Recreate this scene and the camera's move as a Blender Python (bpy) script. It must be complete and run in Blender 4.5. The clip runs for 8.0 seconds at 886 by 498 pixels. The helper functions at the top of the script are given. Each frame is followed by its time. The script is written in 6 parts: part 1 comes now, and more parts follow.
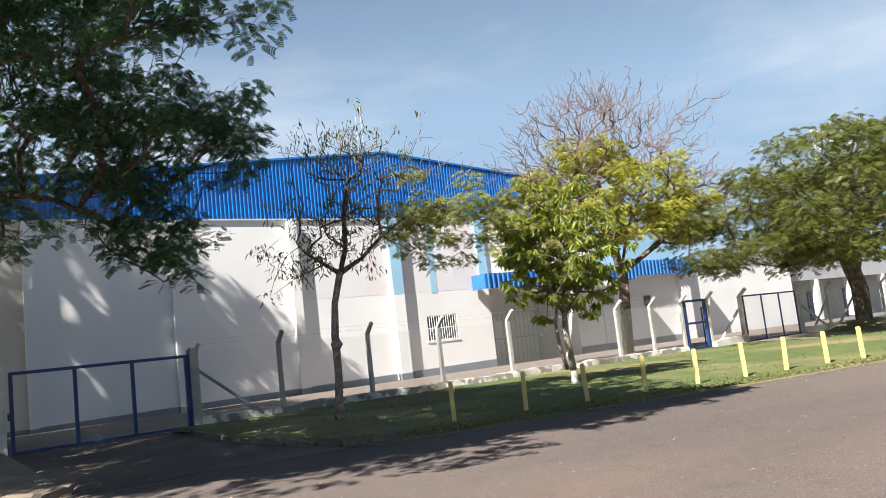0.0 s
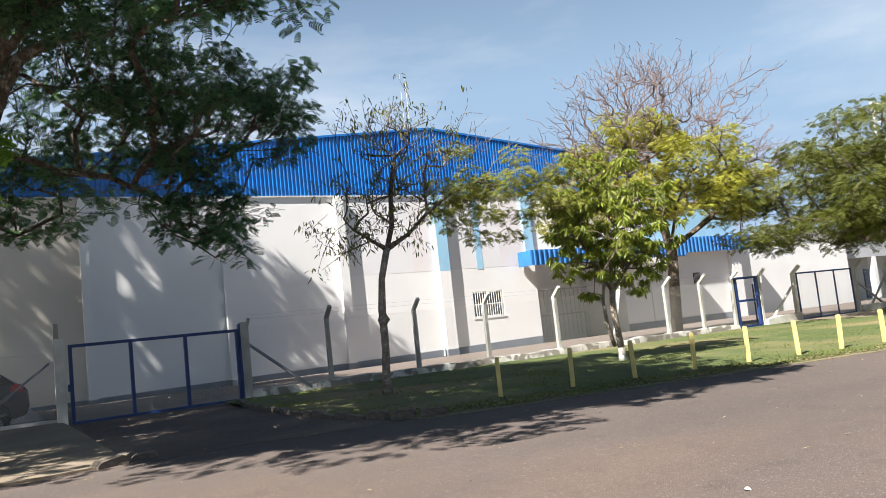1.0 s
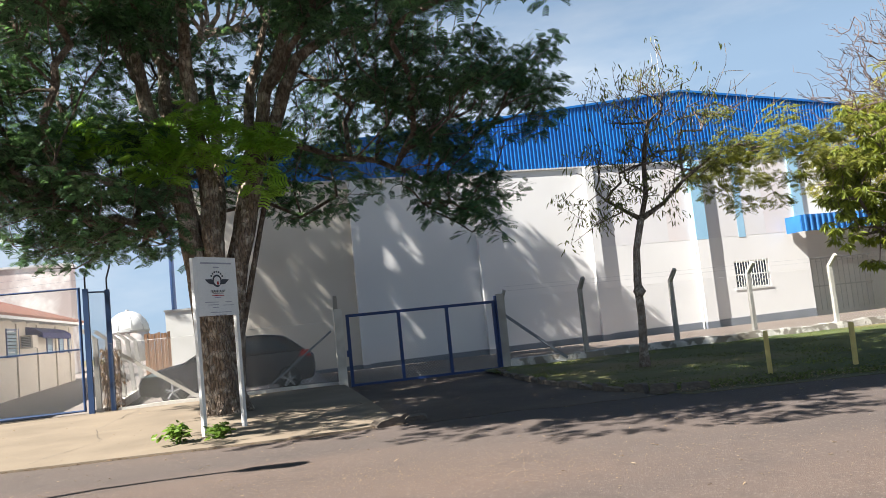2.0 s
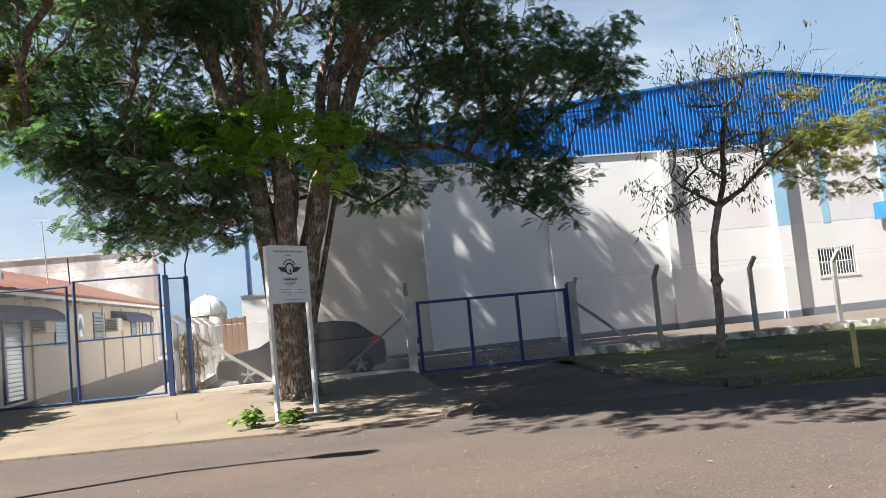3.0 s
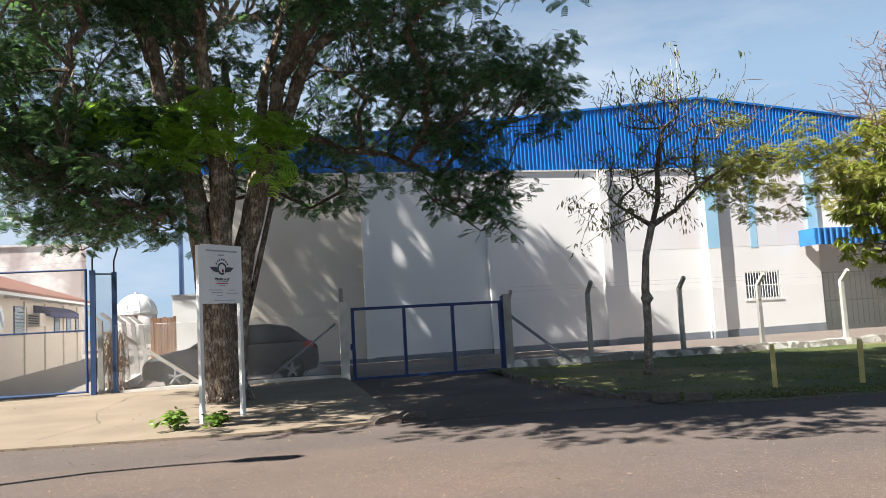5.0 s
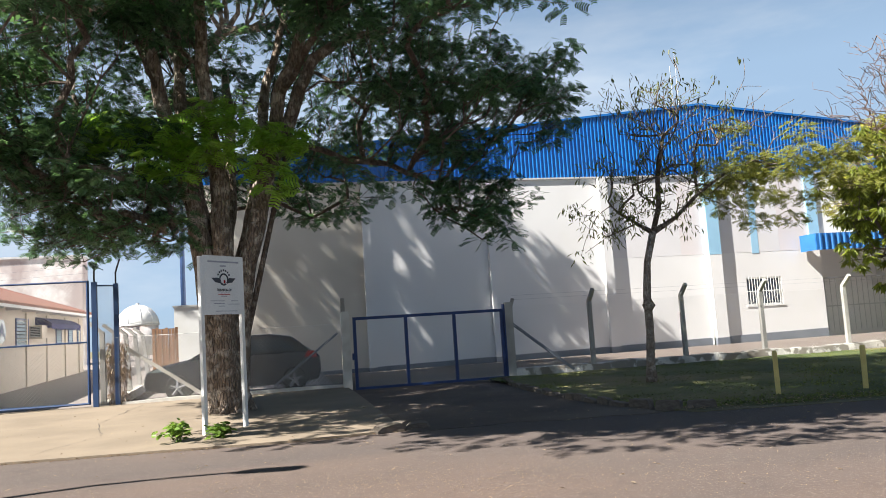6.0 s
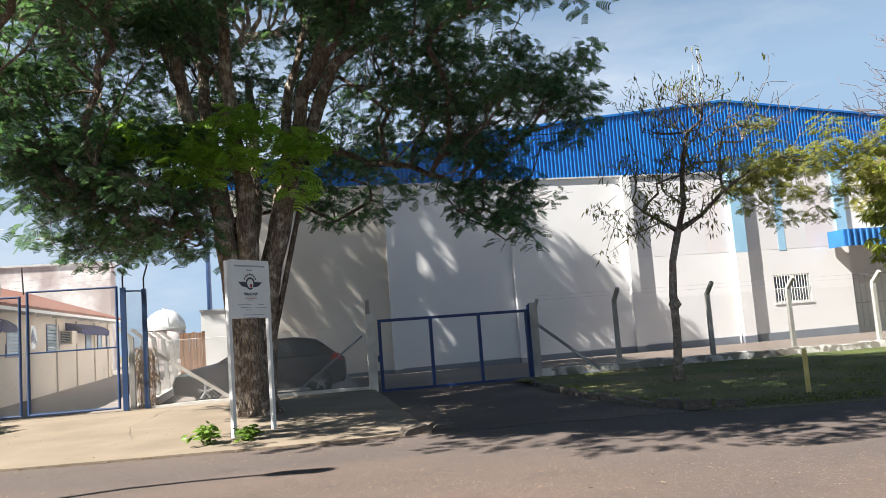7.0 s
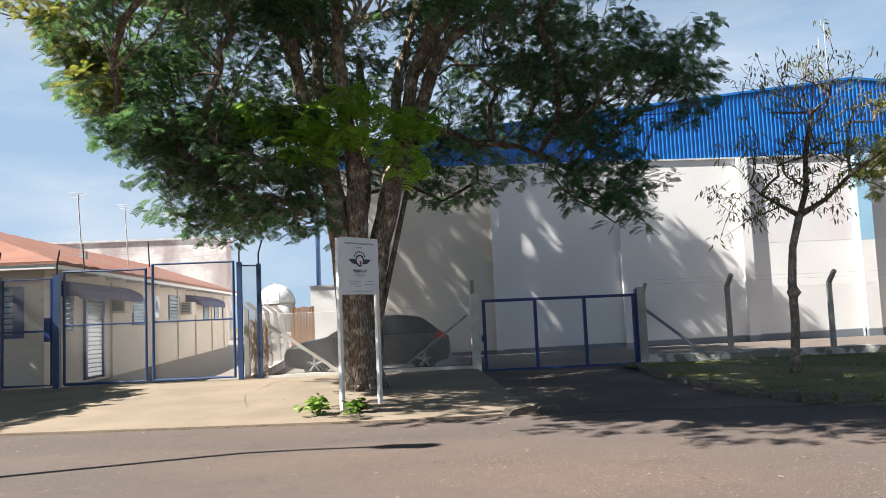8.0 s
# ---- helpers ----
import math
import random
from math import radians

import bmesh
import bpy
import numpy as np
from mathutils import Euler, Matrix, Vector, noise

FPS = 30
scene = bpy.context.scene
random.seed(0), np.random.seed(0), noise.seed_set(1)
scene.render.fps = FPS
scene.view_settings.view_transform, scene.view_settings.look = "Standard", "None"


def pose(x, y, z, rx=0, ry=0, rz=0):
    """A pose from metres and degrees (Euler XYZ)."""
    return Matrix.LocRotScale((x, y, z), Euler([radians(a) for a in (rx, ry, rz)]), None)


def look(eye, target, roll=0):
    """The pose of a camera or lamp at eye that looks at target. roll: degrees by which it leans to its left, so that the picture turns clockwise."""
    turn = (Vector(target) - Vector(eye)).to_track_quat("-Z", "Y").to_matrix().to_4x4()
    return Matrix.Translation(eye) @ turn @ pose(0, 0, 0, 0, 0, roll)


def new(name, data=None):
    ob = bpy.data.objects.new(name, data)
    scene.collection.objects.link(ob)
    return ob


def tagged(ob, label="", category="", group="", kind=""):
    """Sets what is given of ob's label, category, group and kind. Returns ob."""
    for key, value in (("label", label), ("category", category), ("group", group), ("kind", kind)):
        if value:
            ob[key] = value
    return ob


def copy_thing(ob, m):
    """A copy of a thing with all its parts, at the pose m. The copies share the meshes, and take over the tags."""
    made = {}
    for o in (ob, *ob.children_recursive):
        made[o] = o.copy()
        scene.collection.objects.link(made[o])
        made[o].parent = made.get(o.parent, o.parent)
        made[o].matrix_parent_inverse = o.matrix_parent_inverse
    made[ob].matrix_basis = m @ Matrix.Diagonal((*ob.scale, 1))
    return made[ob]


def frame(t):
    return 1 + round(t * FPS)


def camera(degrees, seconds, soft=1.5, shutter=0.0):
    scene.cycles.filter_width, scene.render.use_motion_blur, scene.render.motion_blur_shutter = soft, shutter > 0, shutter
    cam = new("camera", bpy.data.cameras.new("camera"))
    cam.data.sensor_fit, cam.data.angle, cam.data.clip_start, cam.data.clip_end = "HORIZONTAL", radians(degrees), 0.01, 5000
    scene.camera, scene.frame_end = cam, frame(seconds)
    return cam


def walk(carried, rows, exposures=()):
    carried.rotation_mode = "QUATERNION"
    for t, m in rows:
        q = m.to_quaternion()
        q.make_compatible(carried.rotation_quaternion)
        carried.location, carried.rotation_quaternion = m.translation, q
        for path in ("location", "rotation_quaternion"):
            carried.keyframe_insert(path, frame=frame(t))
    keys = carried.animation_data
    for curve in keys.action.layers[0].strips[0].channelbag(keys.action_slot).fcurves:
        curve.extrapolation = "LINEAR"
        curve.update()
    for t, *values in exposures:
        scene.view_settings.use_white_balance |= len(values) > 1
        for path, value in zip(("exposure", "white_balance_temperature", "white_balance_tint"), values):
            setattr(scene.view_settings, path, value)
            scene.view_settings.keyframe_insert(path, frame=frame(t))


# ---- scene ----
# The place: a street with a verge, a chain-link fence and a hall behind it.
# x runs along the facade, y goes in towards it, z is up; the eye starts over the origin.
cam = camera(58.46, 8.0, soft=0.7)
ROWS = [
    (0.0, 0.000, 0.000, 1.330, -35.03, 6.77, -6.47),
    (0.5, 0.001, -0.006, 1.326, -33.31, 6.23, -6.20),
    (1.0, -0.007, 0.016, 1.314, -31.54, 5.47, -6.10),
    (1.5, -0.140, -0.024, 1.350, -25.40, 4.85, -6.06),
    (2.0, -0.089, -0.007, 1.333, -13.44, 5.27, -5.82),
    (2.2, -0.060, 0.026, 1.338, -9.83, 5.41, -5.52),
    (2.6, -0.055, 0.060, 1.365, -7.95, 5.20, -5.40),
    (3.3, -0.055, 0.080, 1.387, -8.80, 4.52, -4.97),
    (3.5, -0.043, 0.077, 1.364, -9.31, 4.55, -4.42),
    (4.0, -0.015, 0.059, 1.366, -10.91, 4.61, -3.56),
    (4.5, -0.002, 0.064, 1.354, -12.11, 4.87, -3.20),
    (5.0, -0.007, 0.060, 1.356, -12.63, 5.08, -3.18),
    (6.5, -0.021, 0.044, 1.370, -12.27, 5.86, -4.02),
    (7.0, -0.040, 0.039, 1.369, -10.95, 5.89, -4.28),
    (7.5, -0.076, 0.048, 1.359, -6.57, 5.78, -3.50),
    (8.0, -0.098, 0.058, 1.364, -3.40, 4.95, -2.48),
]


def turned(x, y, z, yaw, pitch, roll):
    return pose(x, y, z, 0, 0, yaw) @ pose(0, 0, 0, 90 + pitch) @ pose(0, 0, 0, 0, 0, roll)


walk(cam, [(t, turned(x, y, z, yaw, pitch, roll)) for t, x, y, z, yaw, pitch, roll in ROWS])

# ---- light ----
SUN = Vector((-0.955, -0.29, 1.02)).normalized()
world = bpy.data.worlds.new("sky_world")
scene.world = world
world.use_nodes = True
wn = world.node_tree
sky = wn.nodes.new("ShaderNodeTexSky")
sky.sky_type, sky.sun_disc = "NISHITA", False
sky.sun_elevation, sky.sun_rotation = math.asin(SUN.z), math.atan2(SUN.x, SUN.y)
sky.air_density, sky.dust_density, sky.ozone_density, sky.altitude = 1.0, 0.4, 1.6, 900
haze_co, haze_map, haze = wn.nodes.new("ShaderNodeTexCoord"), wn.nodes.new("ShaderNodeMapping"), wn.nodes.new("ShaderNodeTexNoise")
haze_map.inputs["Scale"].default_value = (1.0, 1.0, 3.5)
haze.inputs["Scale"].default_value, haze.inputs["Detail"].default_value, haze.inputs["Roughness"].default_value = 2.2, 6.0, 0.55
haze_range, haze_mix = wn.nodes.new("ShaderNodeMapRange"), wn.nodes.new("ShaderNodeMix")
haze_range.inputs[1].default_value, haze_range.inputs[2].default_value, haze_range.inputs[4].default_value = 0.38, 0.66, 1.0
haze_range.inputs[3].default_value = 0.86
haze_mix.data_type = "RGBA"
tint_range, tint = wn.nodes.new("ShaderNodeMapRange"), wn.nodes.new("ShaderNodeMix")
tint_range.inputs[1].default_value, tint_range.inputs[2].default_value = 0.42, 0.7
tint.data_type = "RGBA"
tint.inputs[6].default_value, tint.inputs[7].default_value = (3.95, 5.6, 7.7, 1), (6.9, 7.7, 8.7, 1)
wn.links.new(haze.outputs[0], tint_range.inputs[0])
wn.links.new(tint_range.outputs[0], tint.inputs[0])
height, fall, deep = wn.nodes.new("ShaderNodeSeparateXYZ"), wn.nodes.new("ShaderNodeMapRange"), wn.nodes.new("ShaderNodeMix")
fall.inputs[1].default_value, fall.inputs[2].default_value = 0.28, 0.62
deep.data_type = "RGBA"
deep.inputs[7].default_value = (0.36, 0.8, 1.9, 1)
wn.links.new(haze_co.outputs["Generated"], height.inputs[0])
wn.links.new(height.outputs[2], fall.inputs[0])
wn.links.new(fall.outputs[0], deep.inputs[0])
wn.links.new(tint.outputs[2], deep.inputs[6])
wn.links.new(deep.outputs[2], haze_mix.inputs[7])
wn.links.new(haze_co.outputs["Generated"], haze_map.inputs["Vector"])
wn.links.new(haze_map.outputs[0], haze.inputs["Vector"])
wn.links.new(haze.outputs[0], haze_range.inputs[0])
wn.links.new(haze_range.outputs[0], haze_mix.inputs[0])
wn.links.new(sky.outputs[0], haze_mix.inputs[6])
wn.links.new(haze_mix.outputs[2], wn.nodes["Background"].inputs[0])
wn.nodes["Background"].inputs[1].default_value = 0.05
sun = new("sun", bpy.data.lights.new("sun", "SUN"))
sun.data.energy, sun.data.angle, sun.data.color = 6.5, radians(0.4), (1.0, 0.96, 0.9)
sun.matrix_world = look(SUN * 60, (0, 0, 0))
scene.view_settings.exposure = 1.14


# ---- materials ----
def material(name, colour, second=None, scale=6.0, fine=60.0, rough=0.8, bump=0.1, metal=0.0, spots=None, amount=0.5, low=0.35, high=0.65):
    """Two tones mixed by a coarse noise, a finer grain over it, optional stains, and a fine relief."""
    mat = bpy.data.materials.new(name)
    mat.use_nodes = True
    t = mat.node_tree
    n, l = t.nodes, t.links
    bsdf = n["Principled BSDF"]
    bsdf.inputs["Roughness"].default_value, bsdf.inputs["Metallic"].default_value = rough, metal
    co = n.new("ShaderNodeTexCoord")
    def noisy(s, detail=5.0):
        tex = n.new("ShaderNodeTexNoise")
        tex.inputs["Scale"].default_value, tex.inputs["Detail"].default_value = s, detail
        l.new(co.outputs["Object"], tex.inputs["Vector"])
        return tex
    def ramp(src, a, b):
        r = n.new("ShaderNodeMapRange")
        r.inputs[1].default_value, r.inputs[2].default_value = a, b
        l.new(src, r.inputs[0])
        return r.outputs[0]
    def mix(f, a, b):
        m = n.new("ShaderNodeMix")
        m.data_type = "RGBA"
        for v, s in ((f, m.inputs[0]), (a, m.inputs[6]), (b, m.inputs[7])):
            if isinstance(v, (tuple, float)):
                s.default_value = (*v, 1) if isinstance(v, tuple) else v
            else:
                l.new(v, s)
        return m.outputs[2]
    second = second or tuple(c * 0.8 for c in colour)
    big, small = noisy(scale), noisy(fine, 3.0)
    out = mix(ramp(big.outputs[0], low, high), colour, second)
    out = mix(ramp(small.outputs[0], 0.3, 0.75), out, mix(0.3, out, tuple(c * 0.55 for c in second)))
    if spots:
        out = mix(ramp(noisy(scale * 0.23, 8.0).outputs[0], amount, amount + 0.16), out, mix(0.7, out, spots))
    l.new(out, bsdf.inputs["Base Color"])
    if bump:
        b = n.new("ShaderNodeBump")
        b.inputs["Strength"].default_value, b.inputs["Distance"].default_value = bump, 0.02
        l.new(small.outputs[0], b.inputs["Height"])
        l.new(b.outputs[0], bsdf.inputs["Normal"])
    return mat


def leaf_material(name, colour, through_colour, spread=0.35):
    mat = bpy.data.materials.new(name)
    mat.use_nodes = True
    t = mat.node_tree
    n, l = t.nodes, t.links
    bsdf, out = n["Principled BSDF"], n["Material Output"]
    bsdf.inputs["Roughness"].default_value = 0.42
    geo, co = n.new("ShaderNodeNewGeometry"), n.new("ShaderNodeTexCoord")
    tex = n.new("ShaderNodeTexNoise")
    tex.inputs["Scale"].default_value = 0.7
    l.new(co.outputs["Object"], tex.inputs["Vector"])
    add = n.new("ShaderNodeMath")
    l.new(geo.outputs["Random Per Island"], add.inputs[0])
    l.new(tex.outputs[0], add.inputs[1])
    val = n.new("ShaderNodeMapRange")
    val.inputs[1].default_value, val.inputs[2].default_value = 0.3, 1.4
    val.inputs[3].default_value, val.inputs[4].default_value = 1 - spread, 1 + spread
    l.new(add.outputs[0], val.inputs[0])
    trans = n.new("ShaderNodeBsdfTranslucent")
    for shade, socket in ((colour, bsdf.inputs["Base Color"]), (through_colour, trans.inputs["Color"])):
        hsv = n.new("ShaderNodeHueSaturation")
        hsv.inputs["Color"].default_value = (*shade, 1)
        l.new(val.outputs[0], hsv.inputs["Value"])
        l.new(hsv.outputs[0], socket)
    mixer = n.new("ShaderNodeMixShader")
    mixer.inputs[0].default_value = 0.4
    l.new(bsdf.outputs[0], mixer.inputs[1])
    l.new(trans.outputs[0], mixer.inputs[2])
    l.new(mixer.outputs[0], out.inputs["Surface"])
    return mat



def bark_material(name, light, dark, patch, scale=7.0):
    """Fissured bark: noise drawn out along the stem, plates between dark cracks, pale patches."""
    mat = bpy.data.materials.new(name)
    mat.use_nodes = True
    t = mat.node_tree
    n, l = t.nodes, t.links
    bsdf = n["Principled BSDF"]
    bsdf.inputs["Roughness"].default_value = 0.95
    co, stretch = n.new("ShaderNodeTexCoord"), n.new("ShaderNodeMapping")
    stretch.inputs["Scale"].default_value = (1.0, 1.0, 0.36)
    l.new(co.outputs["Object"], stretch.inputs["Vector"])
    plate, grain, blotch = n.new("ShaderNodeTexVoronoi"), n.new("ShaderNodeTexNoise"), n.new("ShaderNodeTexNoise")
    plate.feature = "DISTANCE_TO_EDGE"
    plate.inputs["Scale"].default_value = scale * 1.7
    grain.inputs["Scale"].default_value, grain.inputs["Detail"].default_value = scale * 3, 8.0
    blotch.inputs["Scale"].default_value, blotch.inputs["Detail"].default_value = scale * 0.6, 6.0
    for tex in (plate, grain):
        l.new(stretch.outputs[0], tex.inputs["Vector"])
    l.new(co.outputs["Object"], blotch.inputs["Vector"])
    def ranged(src, a, b):
        r = n.new("ShaderNodeMapRange")
        r.inputs[1].default_value, r.inputs[2].default_value = a, b
        l.new(src, r.inputs[0])
        return r.outputs[0]
    def blend(f, a, b):
        m = n.new("ShaderNodeMix")
        m.data_type = "RGBA"
        l.new(f, m.inputs[0])
        for v, s in ((a, m.inputs[6]), (b, m.inputs[7])):
            if isinstance(v, tuple):
                s.default_value = (*v, 1)
            else:
                l.new(v, s)
        return m.outputs[2]
    tone = blend(ranged(grain.outputs[0], 0.35, 0.7), dark, light)
    tone = blend(ranged(blotch.outputs[0], 0.5, 0.62), tone, patch)
    tone = blend(ranged(plate.outputs[0], 0.0, 0.035), tuple(c * 0.6 for c in dark), tone)
    l.new(tone, bsdf.inputs["Base Color"])
    height, bump = n.new("ShaderNodeMath"), n.new("ShaderNodeBump")
    height.operation = "ADD"
    l.new(ranged(plate.outputs[0], 0.0, 0.2), height.inputs[0])
    l.new(grain.outputs[0], height.inputs[1])
    bump.inputs["Strength"].default_value, bump.inputs["Distance"].default_value = 1.0, 0.03
    l.new(height.outputs[0], bump.inputs["Height"])
    l.new(bump.outputs[0], bsdf.inputs["Normal"])
    return mat


def asphalt_material(name, colour, worn, earth):
    """Worn asphalt: pale and dark chippings in a binder, broad worn bands and reddish dust."""
    mat = bpy.data.materials.new(name)
    mat.use_nodes = True
    t = mat.node_tree
    n, l = t.nodes, t.links
    bsdf = n["Principled BSDF"]
    bsdf.inputs["Roughness"].default_value = 0.9
    co = n.new("ShaderNodeTexCoord")
    def ranged(src, a, b, c=0.0, d=1.0):
        r = n.new("ShaderNodeMapRange")
        for k, v in enumerate((a, b, c, d)):
            r.inputs[k + 1].default_value = v
        l.new(src, r.inputs[0])
        return r.outputs[0]
    def noisy(scale, detail, stretch=(1, 1, 1)):
        mp, tex = n.new("ShaderNodeMapping"), n.new("ShaderNodeTexNoise")
        mp.inputs["Scale"].default_value = stretch
        tex.inputs["Scale"].default_value, tex.inputs["Detail"].default_value = scale, detail
        l.new(co.outputs["Object"], mp.inputs["Vector"])
        l.new(mp.outputs[0], tex.inputs["Vector"])
        return tex.outputs[0]
    def blend(f, a, b):
        m = n.new("ShaderNodeMix")
        m.data_type = "RGBA"
        l.new(f, m.inputs[0])
        for v, k in ((a, m.inputs[6]), (b, m.inputs[7])):
            if isinstance(v, tuple):
                k.default_value = (*v, 1)
            else:
                l.new(v, k)
        return m.outputs[2]
    tone = blend(ranged(noisy(0.5, 6.0, (0.35, 1.0, 1.0)), 0.36, 0.64), colour, worn)
    tone = blend(ranged(noisy(0.22, 8.0, (0.5, 1.0, 1.0)), 0.47, 0.68, 0.0, 0.55), tone, earth)
    tone = blend(ranged(noisy(2.6, 8.0), 0.56, 0.74, 0.0, 0.35), tone, tuple(c * 0.5 for c in worn))
    chips = n.new("ShaderNodeTexVoronoi")
    chips.inputs["Scale"].default_value = 115.0
    l.new(co.outputs["Object"], chips.inputs["Vector"])
    pick = n.new("ShaderNodeSeparateColor")
    l.new(chips.outputs["Color"], pick.inputs[0])
    tone = blend(ranged(pick.outputs[0], 0.92, 0.95, 0.0, 0.5), tone, (0.3, 0.26, 0.225))
    tone = blend(ranged(pick.outputs[1], 0.72, 0.8, 0.0, 0.3), tone, (0.045, 0.04, 0.038))
    l.new(tone, bsdf.inputs["Base Color"])
    bump = n.new("ShaderNodeBump")
    bump.inputs["Strength"].default_value, bump.inputs["Distance"].default_value = 0.4, 0.01
    l.new(chips.outputs["Distance"], bump.inputs["Height"])
    l.new(bump.outputs[0], bsdf.inputs["Normal"])
    return mat


M_ASPHALT = asphalt_material("asphalt", (0.108, 0.081, 0.068), (0.082, 0.064, 0.056), (0.165, 0.104, 0.073))
M_DRIVE = material("drive_asphalt", (0.115, 0.087, 0.07), (0.08, 0.062, 0.051), 0.9, 70, 0.92, 0.5, spots=(0.22, 0.165, 0.12), amount=0.46)
M_WALKWAY = material("walkway_concrete", (0.265, 0.21, 0.15), (0.2, 0.158, 0.112), 0.8, 60, 0.9, 0.2, spots=(0.26, 0.2, 0.14), amount=0.56)
M_EARTH = material("earth", (0.2, 0.16, 0.09), (0.13, 0.13, 0.06), 0.4, 30, 0.95, 0.4)
M_TURF = material("turf", (0.098, 0.122, 0.031), (0.064, 0.088, 0.021), 0.9, 40, 0.95, 0.5, spots=(0.25, 0.19, 0.09), amount=0.48)
M_BLADE = leaf_material("grass_blade", (0.128, 0.148, 0.041), (0.175, 0.2, 0.048), 0.55)
M_YARD = material("yard_concrete", (0.19, 0.15, 0.125), (0.14, 0.11, 0.09), 0.6, 40, 0.9, 0.15)
M_PAVER = material("paver", (0.27, 0.23, 0.205), (0.2, 0.172, 0.155), 1.2, 60, 0.9, 0.2)
M_LILAC = material("off_white_paint", (0.76, 0.745, 0.755), (0.71, 0.695, 0.7), 0.6, 35, 0.85, 0.08)
M_DEADLEAF = leaf_material("withered_leaf", (0.24, 0.16, 0.09), (0.14, 0.08, 0.04), 0.6)
M_WALL = material("hall_plaster", (0.83, 0.82, 0.81), (0.77, 0.76, 0.75), 0.5, 35, 0.85, 0.08, spots=(0.6, 0.57, 0.52), amount=0.62)
M_TAN = material("tan_plaster", (0.67, 0.62, 0.54), (0.59, 0.54, 0.46), 0.5, 35, 0.85, 0.08, spots=(0.42, 0.36, 0.26), amount=0.57)
M_PLINTH = material("plinth_paint", (0.2, 0.22, 0.26), (0.15, 0.17, 0.2), 1.5, 40, 0.85, 0.1)
M_METAL = material("blue_sheet", (0.014, 0.19, 0.58), (0.01, 0.14, 0.48), 0.5, 30, 0.38, 0.03, spots=(0.03, 0.2, 0.55), amount=0.6)
M_SKYBLUE = material("pale_blue_paint", (0.36, 0.6, 0.78), (0.31, 0.54, 0.72), 0.7, 30, 0.8, 0.06)
M_PINK = material("pale_pink_paint", (0.76, 0.705, 0.7), (0.71, 0.66, 0.655), 0.5, 30, 0.85, 0.06)
M_CANOPY = material("canopy_sheet", (0.03, 0.18, 0.5), (0.025, 0.14, 0.42), 0.8, 30, 0.45, 0.04)
M_TRIM = material("grey_flashing", (0.62, 0.62, 0.62), None, 2, 40, 0.6, 0.03)
M_WHITE = material("white_paint", (0.82, 0.82, 0.8), (0.74, 0.74, 0.71), 1.5, 50, 0.6, 0.05)
M_POST = material("post_concrete", (0.46, 0.44, 0.41), (0.34, 0.33, 0.3), 3, 60, 0.9, 0.25, spots=(0.22, 0.2, 0.18))
M_LIME = material("limewashed_concrete", (0.7, 0.68, 0.63), (0.55, 0.52, 0.47), 2.5, 50, 0.9, 0.25, spots=(0.28, 0.25, 0.2), amount=0.52)
M_FLAKE = material("flaking_limewash", (0.74, 0.71, 0.66), (0.26, 0.235, 0.2), 3.5, 40, 0.95, 0.5, spots=(0.13, 0.11, 0.085), amount=0.47, low=0.46, high=0.53)
M_BLUE = material("blue_enamel", (0.014, 0.045, 0.17), (0.011, 0.034, 0.13), 3, 60, 0.45, 0.05, spots=(0.08, 0.1, 0.2), amount=0.62)
M_BLUEL = material("worn_blue_enamel", (0.024, 0.062, 0.165), (0.018, 0.046, 0.12), 3, 60, 0.5, 0.05)
M_YELLOW = material("yellow_paint", (0.72, 0.59, 0.22), (0.62, 0.49, 0.17), 4, 60, 0.75, 0.15, spots=(0.45, 0.36, 0.16), amount=0.58)
M_WIRE = material("galvanised_wire", (0.74, 0.73, 0.7), (0.62, 0.6, 0.57), 5, 60, 0.5, 0.0, metal=0.3)
M_BARK = bark_material("bark", (0.32, 0.246, 0.186), (0.135, 0.098, 0.073), (0.46, 0.39, 0.32), 9.0)
# darker copy of the bark, with the shade inside the crowns put into its colour
M_BARKDIM = bark_material("shade_toned_bark", (0.19, 0.14, 0.105), (0.095, 0.068, 0.05), (0.26, 0.21, 0.17), 11.0)
M_BARKG = bark_material("grey_bark", (0.42, 0.34, 0.275), (0.29, 0.225, 0.18), (0.5, 0.425, 0.355), 13.0)
M_TWIG = material("bare_twig", (0.2, 0.145, 0.135), (0.14, 0.1, 0.09), 6, 50, 0.9, 0.2)
M_LEAF = leaf_material("feathery_leaf", (0.045, 0.096, 0.05), (0.105, 0.2, 0.062), 0.75)
M_LEAFB = leaf_material("fresh_leaf", (0.19, 0.34, 0.045), (0.44, 0.68, 0.085), 0.35)
M_WEED = leaf_material("weed_leaf", (0.12, 0.2, 0.035), (0.24, 0.37, 0.055), 0.5)
M_LEAFY = leaf_material("yellowing_leaf", (0.27, 0.265, 0.046), (0.44, 0.43, 0.065), 0.5)
M_LEAFO = leaf_material("olive_leaf", (0.17, 0.175, 0.04), (0.28, 0.29, 0.05), 0.6)
M_CRUMB = leaf_material("leaf_crumb", (0.26, 0.2, 0.135), (0.2, 0.15, 0.08), 0.6)
M_LEAFM = leaf_material("mango_leaf", (0.15, 0.18, 0.03), (0.32, 0.35, 0.04), 0.65)
M_LEAFR = leaf_material("umbrella_leaf", (0.09, 0.102, 0.024), (0.165, 0.18, 0.032), 0.5)
M_DRY = leaf_material("dry_leaf", (0.38, 0.285, 0.17), (0.22, 0.15, 0.08), 0.6)
M_ROCK = material("kerb_stone", (0.22, 0.18, 0.14), (0.13, 0.105, 0.085), 5, 50, 0.9, 0.4)
